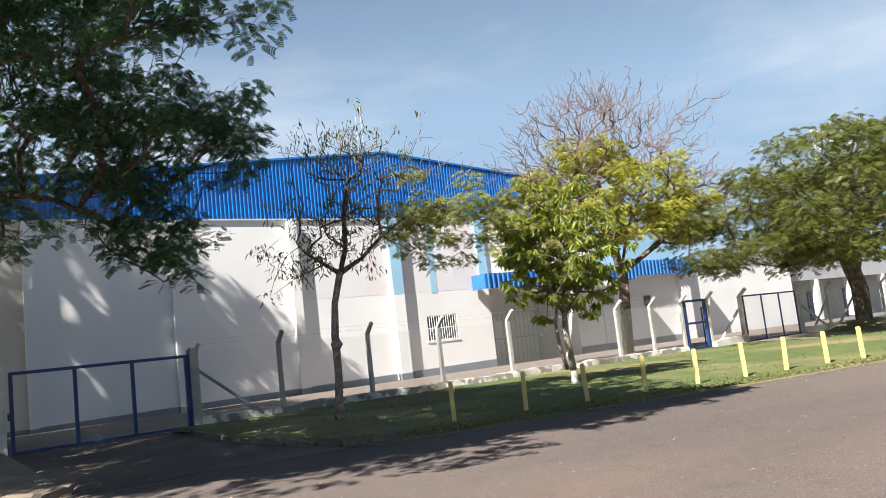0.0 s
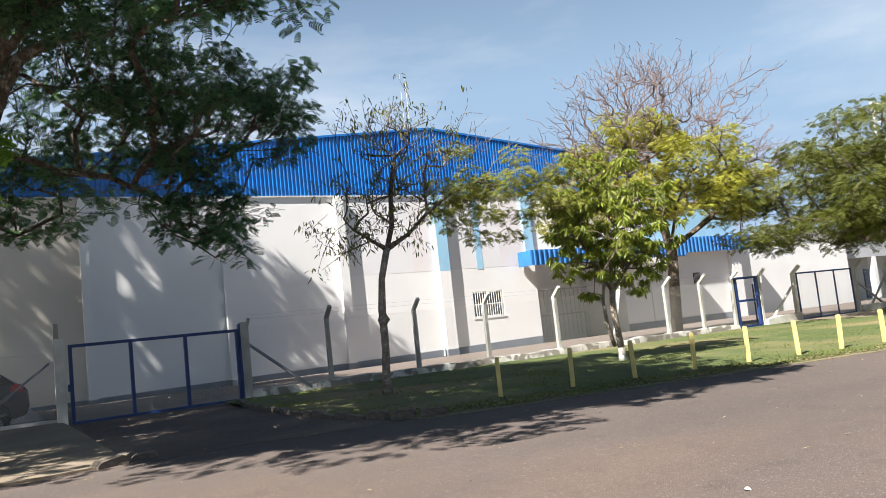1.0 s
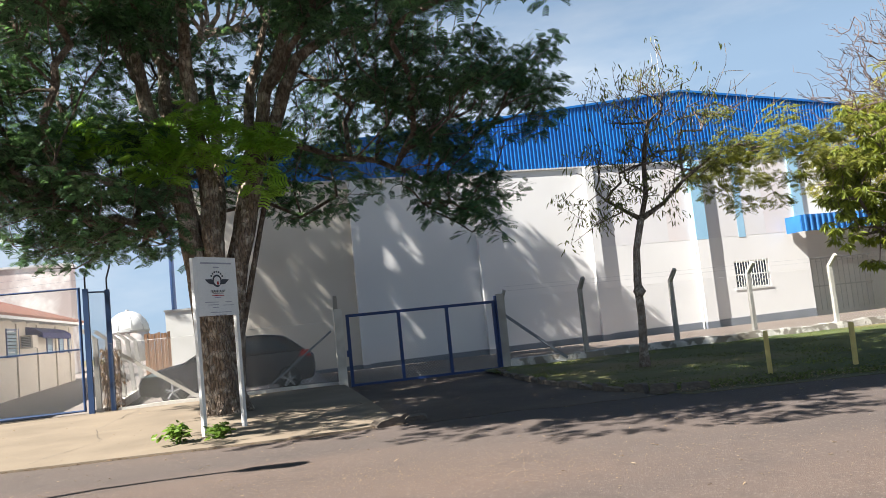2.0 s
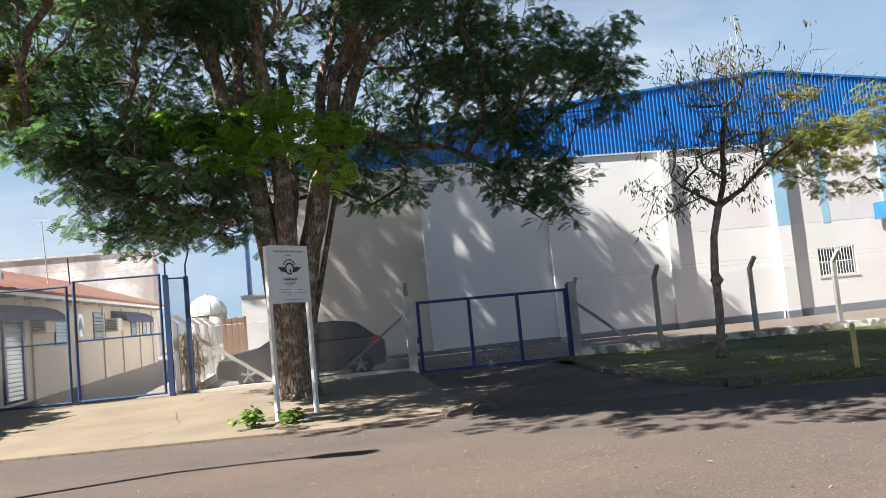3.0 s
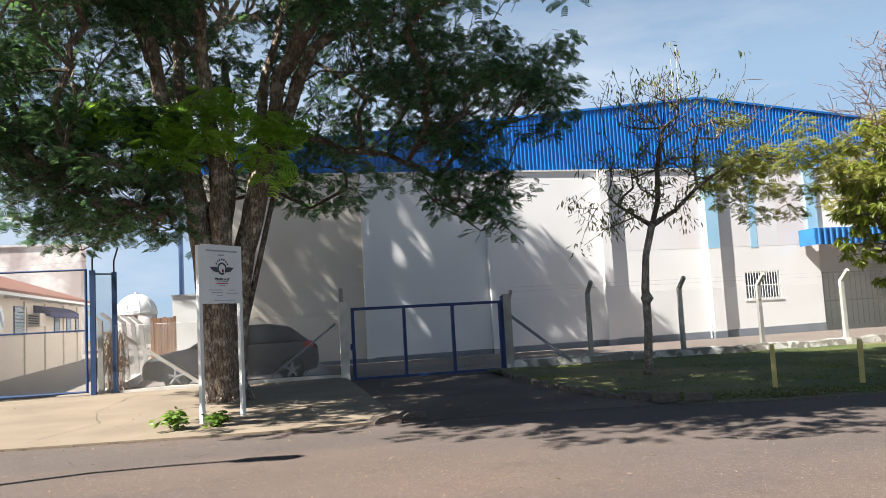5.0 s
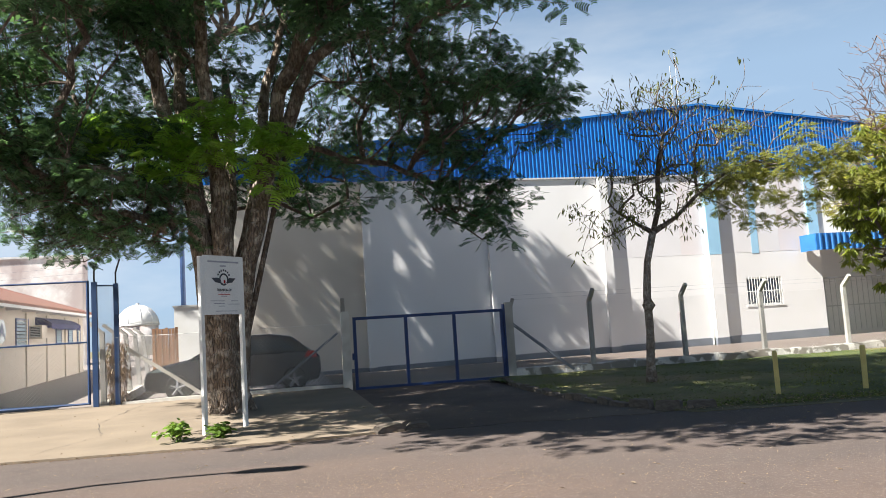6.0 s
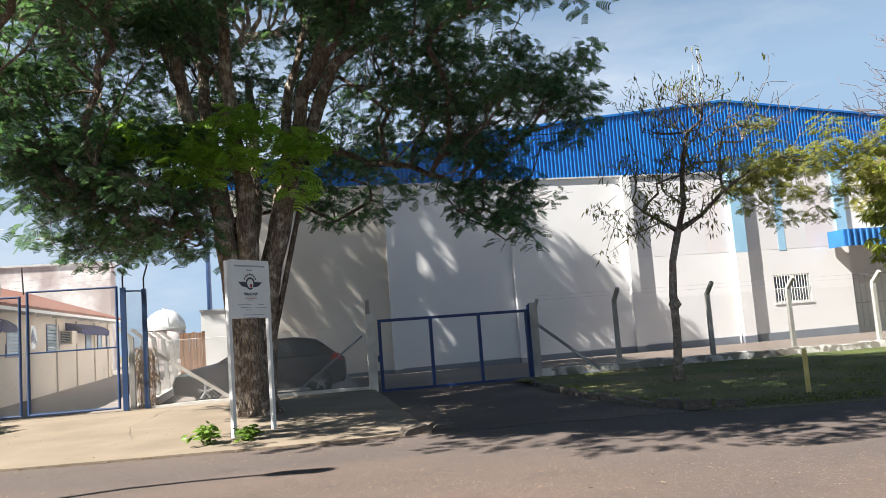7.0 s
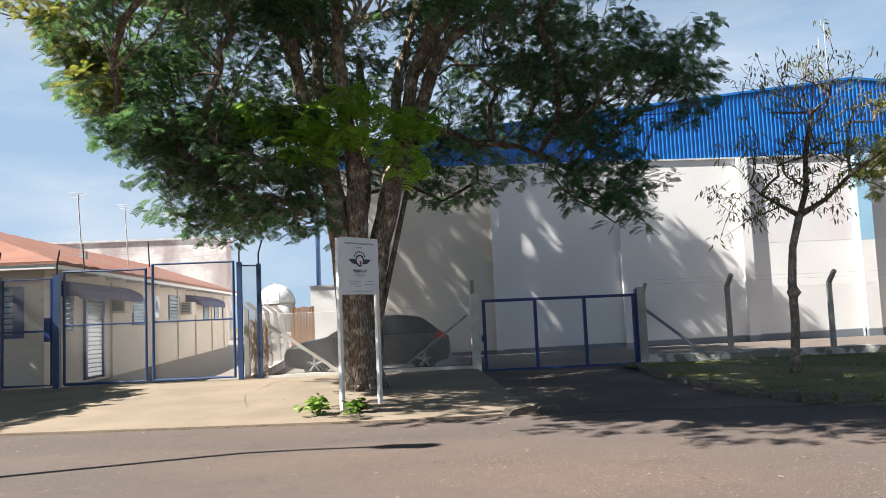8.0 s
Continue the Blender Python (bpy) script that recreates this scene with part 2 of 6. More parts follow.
M_TILE = material("clay_tile", (0.3, 0.135, 0.095), (0.23, 0.1, 0.07), 1.5, 40, 0.85, 0.2, spots=(0.25, 0.14, 0.1))
M_HOUSE = material("house_render", (0.74, 0.655, 0.55), (0.6, 0.52, 0.43), 34.0, 70, 0.9, 0.6, spots=(0.4, 0.33, 0.25), amount=0.58)
M_STAINED = material("stained_limewash", (0.82, 0.8, 0.78), (0.7, 0.64, 0.62), 2.2, 20, 0.9, 0.1, spots=(0.3, 0.22, 0.21), amount=0.42)
M_GLASS = material("dark_glass", (0.03, 0.05, 0.07), (0.05, 0.07, 0.1), 1, 20, 0.08, 0.0)
M_LOUVRE = material("louvre_glass", (0.35, 0.45, 0.5), (0.28, 0.38, 0.44), 2, 20, 0.15, 0.0)
M_AWNING = material("awning_canvas", (0.02, 0.025, 0.13), (0.015, 0.02, 0.09), 2, 60, 0.9, 0.1)
M_WOOD = material("rusty_boards", (0.36, 0.2, 0.11), (0.28, 0.15, 0.085), 2, 50, 0.85, 0.2)
M_CAR = material("black_car_paint", (0.012, 0.014, 0.02), (0.016, 0.018, 0.024), 1, 10, 0.18, 0.0)
M_RUBBER = material("rubber", (0.02, 0.02, 0.02), None, 4, 60, 0.85, 0.1)
M_ALLOY = material("alloy", (0.33, 0.33, 0.35), None, 4, 60, 0.35, 0.0, metal=0.2)
M_RED = material("red_lens", (0.5, 0.02, 0.02), (0.4, 0.015, 0.015), 4, 20, 0.2, 0.0)
M_INK = material("sign_ink", (0.06, 0.065, 0.08), None, 4, 40, 0.7, 0.0)
M_INKG = material("sign_grey_ink", (0.42, 0.42, 0.46), None, 4, 40, 0.7, 0.0)
M_DARK = material("dark_opening", (0.03, 0.03, 0.035), None, 2, 20, 0.7, 0.0)
M_GREYW = material("grey_wall", (0.45, 0.46, 0.48), (0.38, 0.39, 0.41), 0.7, 30, 0.9, 0.1)


# ---- building blocks ----
class Geo:
    """Collects vertices and faces of one mesh."""
    def __init__(self):
        self.v, self.f = [], []

    def box(self, x0, x1, y0, y1, z0, z1):
        k = len(self.v)
        self.v += [(x, y, z) for z in (z0, z1) for x, y in ((x0, y0), (x1, y0), (x1, y1), (x0, y1))]
        self.f += [tuple(k + i for i in q) for q in ((3, 2, 1, 0), (4, 5, 6, 7), (0, 1, 5, 4), (1, 2, 6, 5), (2, 3, 7, 6), (3, 0, 4, 7))]
        return self

    def prism(self, outline, a, b, axis="y"):
        """An outline of (u, w) pairs drawn out from a to b along an axis."""
        k, n = len(self.v), len(outline)
        for s in (a, b):
            self.v += [{"y": (u, s, w), "x": (s, u, w), "z": (u, w, s)}[axis] for u, w in outline]
        self.f += [tuple(range(k, k + n)), tuple(range(k + 2 * n - 1, k + n - 1, -1))]
        self.f += [(k + i, k + n + i, k + n + (i + 1) % n, k + (i + 1) % n) for i in range(n)]
        return self

    def tube(self, pts, radii, n=6, cap=True, wob=0.0, square=False):
        pts = [Vector(p) for p in pts]
        if not isinstance(radii, (list, tuple)):
            radii = [radii] * len(pts)
        k = len(self.v)
        for i, p in enumerate(pts):
            d = (pts[min(i + 1, len(pts) - 1)] - pts[max(i - 1, 0)]).normalized()
            side = d.cross(Vector((0, 1, 0)) if abs(d.y) < 0.9 else Vector((1, 0, 0))).normalized()
            up = side.cross(d)
            for j in range(n):
                a = math.tau * (j + (0.5 if square else 0)) / n
                r = radii[i] * (1 + wob * math.sin(3 * a + i * 1.7) + wob * 0.6 * math.sin(5 * a + i))
                self.v.append(tuple(p + (side * math.cos(a) + up * math.sin(a)) * r))
        for i in range(len(pts) - 1):
            for j in range(n):
                a, b = k + i * n + j, k + i * n + (j + 1) % n
                self.f.append((a, b, b + n, a + n))
        if cap:
            self.f += [tuple(range(k + n - 1, k - 1, -1)), tuple(range(k + (len(pts) - 1) * n, k + len(pts) * n))]
        return self

    def mesh(self, name, mat, smooth=False):
        me = bpy.data.meshes.new(name)
        me.from_pydata(self.v, [], self.f)
        me.materials.append(mat)
        if smooth:
            me.polygons.foreach_set("use_smooth", [True] * len(me.polygons))
        me.validate()
        return me


def part(name, geo, mat, parent=None, label="", smooth=False):
    ob = new(name, geo if isinstance(geo, bpy.types.Mesh) else geo.mesh(name, mat, smooth))
    ob.parent = parent
    if label:
        ob["label"] = label
    return ob


def structure(name, geo, mat, label="", category=""):
    return tagged(part(name, geo, mat), label, category, kind="structure")


def thing(name, label, category, group="", at=(0, 0, 0), turn=0):
    ob = new(name)
    ob.empty_display_size = 0.2
    ob.matrix_world = pose(*at, 0, 0, turn)
    return tagged(ob, label, category, group)


def cloud(name, template, faces, where, turns, sizes, mat):
    """One mesh of many small leaves: a template set down at each place with its own turn and size."""
    template = np.asarray(template, float)
    where, turns, sizes = np.asarray(where), np.asarray(turns), np.asarray(sizes)
    n, k = len(where), len(template)
    v = np.einsum("nij,kj->nki", turns, template) * sizes[:, None, None] + where[:, None, :]
    f = np.asarray(faces)
    idx = (f[None] + (np.arange(n) * k)[:, None, None]).reshape(-1)
    me = bpy.data.meshes.new(name)
    me.vertices.add(n * k)
    me.vertices.foreach_set("co", v.reshape(-1))
    me.loops.add(len(idx))
    me.loops.foreach_set("vertex_index", idx.astype(np.int32))
    me.polygons.add(n * len(f))
    me.polygons.foreach_set("loop_start", (np.arange(n * len(f)) * f.shape[1]).astype(np.int32))
    me.materials.append(mat)
    me.update(calc_edges=True)
    return me


def turns_of(yaw, pitch, roll):
    cy, sy, cp, sp, cr, sr = np.cos(yaw), np.sin(yaw), np.cos(pitch), np.sin(pitch), np.cos(roll), np.sin(roll)
    o, i = np.zeros_like(yaw), np.ones_like(yaw)
    rz = np.stack([cy, -sy, o, sy, cy, o, o, o, i], -1).reshape(-1, 3, 3)
    ry = np.stack([cp, o, sp, o, i, o, -sp, o, cp], -1).reshape(-1, 3, 3)
    rx = np.stack([i, o, o, o, cr, -sr, o, sr, cr], -1).reshape(-1, 3, 3)
    return rz @ ry @ rx


def frond(pairs=7, width=0.3, droop=0.25, thick=0.085):
    """A feathery leaf one unit long: pairs of narrow leaflets along a drooping rib, joined at the rib."""
    v, f = [], []
    for s in range(pairs):
        a = (s + 0.5) / pairs
        z = -droop * a * a
        w = width * (0.55 + 0.9 * a * (1.25 - a))
        for side in (-1, 1):
            k = len(v)
            v += [(a - thick * 0.5, 0, z), (a - thick * 0.3 + 0.07, side * w, z - 0.05), (a + thick * 0.3 + 0.1, side * w * 0.92, z - 0.06), (a + thick * 0.5, 0, z - 0.01)]
            f.append((k, k + 1, k + 2, k + 3))
    return v, f


FROND = frond(6, 0.34, 0.22, 0.125)
FEATHER = frond(4, 0.36, 0.22, 0.18)
SPRAY = frond(3, 0.36, 0.22, 0.25)
LANCE = ([(0, 0, 0), (0.3, 0.11, 0.03), (0.65, 0.1, 0.0), (1, 0, -0.12), (0.65, -0.1, 0.0), (0.3, -0.11, 0.03)], [(0, 1, 2, 3), (0, 3, 4, 5)])


class Skeleton:
    """Limbs grown towards clumps: each clump joins the nearest limb that lies nearer to the trunk."""
    def __init__(self, rng, base):
        self.rng, self.p, self.up, self.n = rng, [np.array(base, float)], [-1], [0]

    def add(self, p, parent):
        self.p.append(np.array(p, float)), self.up.append(parent), self.n.append(0)
        return len(self.p) - 1

    def stem(self, pts, start):
        for q in pts:
            start = self.add(q, start)
        return start

    def reach(self, target, sag=0.1, steps=3, skip=1, wander=0.05):
        p, root = np.array(self.p[skip:]), self.p[0]
        t = np.array(target, float)
        d = np.linalg.norm(p - t, axis=1) + 0.6 * np.maximum(0, np.linalg.norm(p - root, axis=1) - np.linalg.norm(t - root) * 0.92) * 3 + 0.5 * np.maximum(0, p[:, 2] - t[2] - 0.4)
        k = int(np.argmin(d)) + skip
        a, length = self.p[k], np.linalg.norm(self.p[k] - t)
        for s in range(1, steps + 1):
            u = s / steps
            q = a + (t - a) * u + np.array((0, 0, sag * length * 4 * u * (1 - u))) + (self.rng.normal(0, wander, 3) * length if s < steps else 0)
            k = self.add(q, k)
        return k

    def geo(self, tip=0.012, power=0.45, cap=0.4, floor=(), sides=6):
        load = np.zeros(len(self.p))
        child = [[] for _ in self.p]
        for i in range(len(self.p) - 1, 0, -1):
            load[i] += 1 if not child[i] else 0
            load[self.up[i]] += load[i]
            child[self.up[i]].append(i)
        r = np.minimum(tip * load ** power, cap)
        for i, v in floor:
            r[i] = v
        g, done = Geo(), set()
        order = sorted(range(1, len(self.p)), key=lambda i: -load[i])
        for i in order:
            if i in done:
                continue
            chain = [self.up[i], i]
            done.add(i)
            while child[chain[-1]]:
                nxt = max(child[chain[-1]], key=lambda c: load[c])
                if nxt in done:
                    break
                chain.append(nxt), done.add(nxt)
            rr = [float(r[c]) for c in chain]
            rr[0] = min(rr[0], rr[1] * 1.25) if chain[0] != 0 else rr[0]
            g.tube([self.p[c] for c in chain], rr, sides if rr[0] > 0.05 else 4 if rr[0] > 0.015 else 3, cap=False)
        return g


def scatter(rng, clumps, count, size, template, mat, name, flat=0.6, pitch=(-0.2, 0.6), shell=0.5):
    """Leaves over clumps (x, y, z, radius), more towards the outside, turned outwards and drooping."""
    c = np.array(clumps, float)
    weight = c[:, 3] ** 2
    pick = rng.choice(len(c), count, p=weight / weight.sum())
    d = rng.normal(0, 1, (count, 3))
    d /= np.linalg.norm(d, axis=1)[:, None]
    rad = rng.uniform(shell, 1.0, count) ** 0.6 * c[pick, 3] * rng.uniform(0.75, 1.15, count)
    where = c[pick, :3] + d * rad[:, None] * np.array((1, 1, flat))
    yaw = np.arctan2(d[:, 1], d[:, 0]) + rng.normal(0, 0.8, count)
    tilt = rng.uniform(pitch[0], pitch[1], count)
    turns = turns_of(yaw, tilt, rng.normal(0, 0.45, count))
    return cloud(name, template[0], template[1], where, turns, rng.uniform(0.65, 1.25, count) * size, mat)


# ---- ground, road, verge ----
g = Geo()
g.v = [(-900, -900, -0.4), (900, -900, -0.4), (900, 900, -0.4), (-900, 900, -0.4)]
g.f = [(0, 1, 2, 3)]
structure("ground", g, M_EARTH, "dry brown earth reaching to the horizon", "ground")


def road_edge(x):
    """The far edge of the carriageway."""
    pts = ((-60, 14.6), (-5.5, 11.45), (-2.8, 11.15), (0.3, 10.8), (1.5, 10.95), (3.5, 10.8), (5.4, 10.45), (6.8, 10.15), (9.2, 9.75), (10.7, 9.4), (13, 8.95), (16.2, 8.4), (24, 7.1), (60, 1.0))
    return float(np.interp(x, [p[0] for p in pts], [p[1] for p in pts]))


def sheet(name, near, far, xs, z, mat, label, category, bottom=0.42, steps=8):
    """A slab between two lines y = near(x) and y = far(x), with a slightly uneven top."""
    g, n = Geo(), len(xs)
    for x in xs:
        for s in range(steps + 1):
            y = near(x) + (far(x) - near(x)) * s / steps
            g.v.append((x, y, (z(x, y) if callable(z) else z) + 0.004 * noise.noise((x * 0.6, y * 0.6, 0))))
    for i in range(n - 1):
        for s in range(steps):
            a = i * (steps + 1) + s
            g.f.append((a, a + steps + 1, a + steps + 2, a + 1))
    k = len(g.v)
    ring = [i * (steps + 1) for i in range(n)] + [(n - 1) * (steps + 1) + s for s in range(1, steps + 1)] + [i * (steps + 1) + steps for i in range(n - 2, -1, -1)] + [s for s in range(steps - 1, 0, -1)]
    g.v += [(g.v[i][0], g.v[i][1], g.v[i][2] - bottom) for i in ring]
    m = len(ring)
    g.f += [(ring[(i + 1) % m], ring[i], k + i, k + (i + 1) % m) for i in range(m)]
    return structure(name, g, mat, label, category)


def xr(a, b, step):
    return [a + (b - a) * i / max(1, round((b - a) / step)) for i in range(max(1, round((b - a) / step)) + 1)]


def court_height(x, y):
    """The courts fall away gently behind the fence, towards the low end of the hall."""
    return -0.13 * min(1.0, max(0.0, (y - 19.3) / 10.0)) * min(1.0, max(0.2, 1.25 - 0.03 * max(0, x)))


sheet("road", lambda x: -9.0, road_edge, xr(-60, 60, 0.8), 0.0, M_ASPHALT, "worn grey-brown asphalt road strewn with dry leaves", "road", steps=14)
sheet("drive", lambda x: road_edge(x) - 0.12 + 0.22 * noise.noise((x * 1.4, 2, 0)) + 0.1 * noise.noise((x * 5, 3, 0)), lambda x: 30.5, xr(1.75, 5.3, 0.12), lambda x, y: 0.006 + court_height(x, y), M_DRIVE, "dark asphalt driveway up to the blue gate", "driveway", steps=20)


def walk_height(x, y):
    return 0.03 + 0.09 * min(1.0, max(0.0, (y - 11.2) / 6.0))


sheet("pavement", lambda x: road_edge(x) + 0.01, lambda x: 19.3, xr(-40, 1.72, 0.45), walk_height, M_WALKWAY, "cracked tan concrete pavement under the large tree", "pavement", steps=16)


def turf_height(x, y):
    return 0.03 + 0.035 * min(1.0, max(0.0, (y - road_edge(x)) / 7.0))


def turf_near(x):
    """The near edge of the grass: the rounded corner by the drive, then the road's edge."""
    return road_edge(x) + 0.02 if x > 6.6 else max(road_edge(x) + 0.02, float(np.interp(x, (5.1, 5.16, 5.3, 5.6, 6.1, 7.0), (14.0, 12.6, 11.5, 10.85, 10.45, 10.1))))


g = Geo()
ny, xs = 26, [5.1, 5.13, 5.16, 5.22, 5.3, 5.4, 5.5, 5.6, 5.85, 6.1] + xr(6.3, 20, 0.16) + xr(20.5, 60, 0.9)
for x in xs:
    for j in range(ny + 1):
        edge = turf_near(x) - 0.1 + 0.16 * noise.noise((x * 1.7, 0, 7)) + 0.08 * noise.noise((x * 6, 0, 9))
        y = edge + (18.86 - edge) * (j / ny) ** 1.3
        rise = min(1.0, 0.06 + (y - turf_near(x)) * 0.8)
        g.v.append((x, y, 0.011 + turf_height(x, y) * max(0, rise) + 0.025 * noise.noise((x * 0.8, y * 0.8, 3)) * max(0, rise)))
g.f = [(i * (ny + 1) + j, (i + 1) * (ny + 1) + j, (i + 1) * (ny + 1) + j + 1, i * (ny + 1) + j + 1) for i in range(len(xs) - 1) for j in range(ny)]
structure("verge", g, M_TURF, "dry patchy grass verge between road and fence", "grass")
sheet("shoulder", lambda x: road_edge(x) - 0.3 + 0.12 * noise.noise((x * 2.1, 4, 0)), lambda x: road_edge(x) + 0.6, xr(5.6, 60, 0.2), 0.0085, M_EARTH, "strip of bare soil and dry leaves along the grass", "soil", steps=2)
sheet("far_path", lambda x: 15.6 - 0.35 * math.sin(x * 0.5), lambda x: 18.8, xr(26.4, 60, 1.0), 0.085, M_WALKWAY, "bare tan earth in front of the far gate", "path", steps=4)
sheet("yard", lambda x: 19.1, lambda x: 30.5, xr(9.6, 80, 2.0), lambda x, y: 0.02 + court_height(x, y), M_YARD, "pinkish concrete yard between fence and hall", "yard")
sheet("apron", lambda x: 19.1, lambda x: 30.5, xr(5.32, 9.59, 0.5), lambda x, y: 0.012 + court_height(x, y), M_DRIVE, "dark asphalt apron inside the gate", "yard")
sheet("car_court", lambda x: 19.35, lambda x: 62.0, xr(-40, 1.7, 1.0), lambda x, y: -0.09 + 0.021 * max(0, y - 21), M_PAVER, "dark paved court beside the house", "paving", steps=30)

# ---- the hall ----
WY, BAND = 30.6, 7.25
L, R, APEX = -2.3, 31.5, 18.6


def eaves(x):
    return 10.3 - 0.105 * abs(x - APEX)


hall = thing("hall", "large white plastered hall with a blue corrugated gable band", "building")
BASE, DOOR = -0.3, 23.88


def plinth_top(x):
    return min(0.34, 0.04 + 0.0135 * (x - 3.8))


for x0, x1, z0, z1 in ((3.62, 20.1, BASE, BAND), (21.8, DOOR, BASE, BAND), (20.1, 21.8, BASE, 1.49), (20.1, 21.8, 2.68, BAND), (DOOR, 29.6, 4.35, BAND), (29.6, R, BASE, BAND)):
    part("front_wall", Geo().box(x0, x1, WY, WY + 0.25, z0, z1), M_WALL, hall)
part("end_wall", Geo().box(L, 3.62, WY, WY + 0.25, BASE, BAND), M_TAN, hall, "cream plaster bay with rain streaks")
part("side_wall", Geo().box(L, L + 0.25, WY + 0.25, 62, BASE, BAND).box(R - 0.25, R, WY + 0.25, 62, BASE, BAND).box(L, R, 62, 62.25, BASE, BAND), M_WALL, hall)
part("entrance_wall", Geo().box(DOOR - 0.25, DOOR, WY + 0.25, 34, BASE, 4.35).box(29.6, 29.85, WY + 0.25, 34, BASE, 4.35).box(DOOR - 0.25, 29.85, 34, 34.2, BASE, 4.35).box(DOOR - 0.25, 29.85, WY + 0.25, 34.2, 4.35, 4.5), M_WALL, hall)
for x0, x1 in ((L, 3.62), (3.9, 8.65), (8.95, 13.55), (13.93, 18.34), (18.9, DOOR), (29.6, R)):
    part("plinth", Geo().prism([(x0, BASE), (x1, BASE), (x1, plinth_top(x1)), (x0, plinth_top(x0))], WY - 0.03, WY - 0.001), M_PLINTH, hall, "dark grey painted plinth")
for x, w, d in ((3.62, 0.28, 0.27), (8.65, 0.3, 0.25), (13.55, 0.38, 0.23), (18.34, 0.56, 0.23)):
    part("pilaster", Geo().box(x, x + w, WY - d, WY - 0.003, BASE, BAND - 0.1), M_WALL, hall)
    part("plinth", Geo().box(x - 0.012, x + w + 0.012, WY - d - 0.012, WY - 0.002, BASE, plinth_top(x) - 0.02), M_PLINTH, hall, "dark grey painted plinth")
part("paint_strip", Geo().box(18.336, 18.904, WY - 0.234, WY - 0.015, 3.74, BAND - 0.1), M_SKYBLUE, hall, "pale blue painted strip on a pilaster")
part("paint_strip", Geo().box(20.52, 20.86, WY - 0.012, WY - 0.001, 3.72, BAND - 0.1), M_SKYBLUE, hall, "pale blue painted strip")
part("paint_strip", Geo().box(23.36, DOOR, WY - 0.1, WY - 0.001, 4.42, BAND - 0.1), M_SKYBLUE, hall, "pale blue painted strip")
part("paint_panel", Geo().box(17.15, 18.3, WY - 0.004, WY - 0.001, 3.78, BAND - 0.1), M_PINK, hall, "pale pink painted panel")
part("paint_panel", Geo().box(21.9, 23.33, WY - 0.004, WY - 0.001, 3.78, BAND - 0.1), M_PINK, hall, "pale pink painted panel")
for x0, x1 in ((13.95, 17.147), (18.92, 20.515), (20.865, 21.897)):
    part("paint_panel", Geo().box(x0, x1, WY - 0.004, WY - 0.001, 3.78, BAND - 0.1), M_LILAC, hall, "off-white painted panel")
# corrugated gable sheets: one sheet a metre, each with its ribs
x = L
while x < R - 0.05:
    x1 = min(x + 1.0, R)
    g, prof = Geo(), []
    n = max(1, round((x1 - x) / 0.165))
    for i in range(n):
        a, s = x + (x1 - x) * i / n, (x1 - x) / n
        prof += [(a, 0.0), (a + s * 0.58, 0.0), (a + s * 0.66, -0.05), (a + s * 0.88, -0.05), (a + s * 0.96, 0.0)]
    prof.append((x1, 0.0))
    for u, w in prof:
        g.v += [(u, WY - 0.012 + w, BAND), (u, WY - 0.012 + w, eaves(u))]
    g.f = [(2 * i, 2 * i + 2, 2 * i + 3, 2 * i + 1) for i in range(len(prof) - 1)]
    part("gable_sheet", g, M_METAL, hall)
    x = x1
part("gable_backing", Geo().prism([(L, BAND + 0.01), (R, BAND + 0.01), (R, eaves(R) - 0.02), (APEX, eaves(APEX) - 0.02), (L, eaves(L) - 0.02)], WY + 0.01, WY + 0.2), M_METAL, hall)
part("flashing", Geo().box(L, R, WY - 0.075, WY - 0.002, BAND - 0.07, BAND - 0.004), M_TRIM, hall, "grey metal flashing under the sheets")
for a, b in ((L - 0.1, APEX), (APEX, R + 0.1)):
    part("verge_trim", Geo().prism([(a, eaves(a)), (b, eaves(b)), (b, eaves(b) + 0.09), (a, eaves(a) + 0.09)], WY - 0.1, WY + 0.3), M_METAL, hall)
    part("roof", Geo().prism([(a, eaves(a) - 0.12), (b, eaves(b) - 0.12), (b, eaves(b) - 0.03), (a, eaves(a) - 0.03)], WY + 0.3, 62.2), M_TRIM, hall)
part("ceiling_slab", Geo().box(L + 0.25, R - 0.25, WY + 0.25, 62, BAND - 0.2, BAND), M_GREYW, hall)
for px in (18.0, 18.28):
    part("antenna", Geo().tube([(px, WY + 1.0, 10.0), (px, WY + 1.0, 13.1 - 6 * abs(px - 18.28) * 0.4)], 0.014, 5), M_TRIM, hall, "thin grey antenna mast on the roof")
part("downpipe", Geo().tube([(18.24, WY - 0.08, -0.05), (18.24, WY - 0.08, 3.75)], 0.035, 8), M_WHITE, hall)


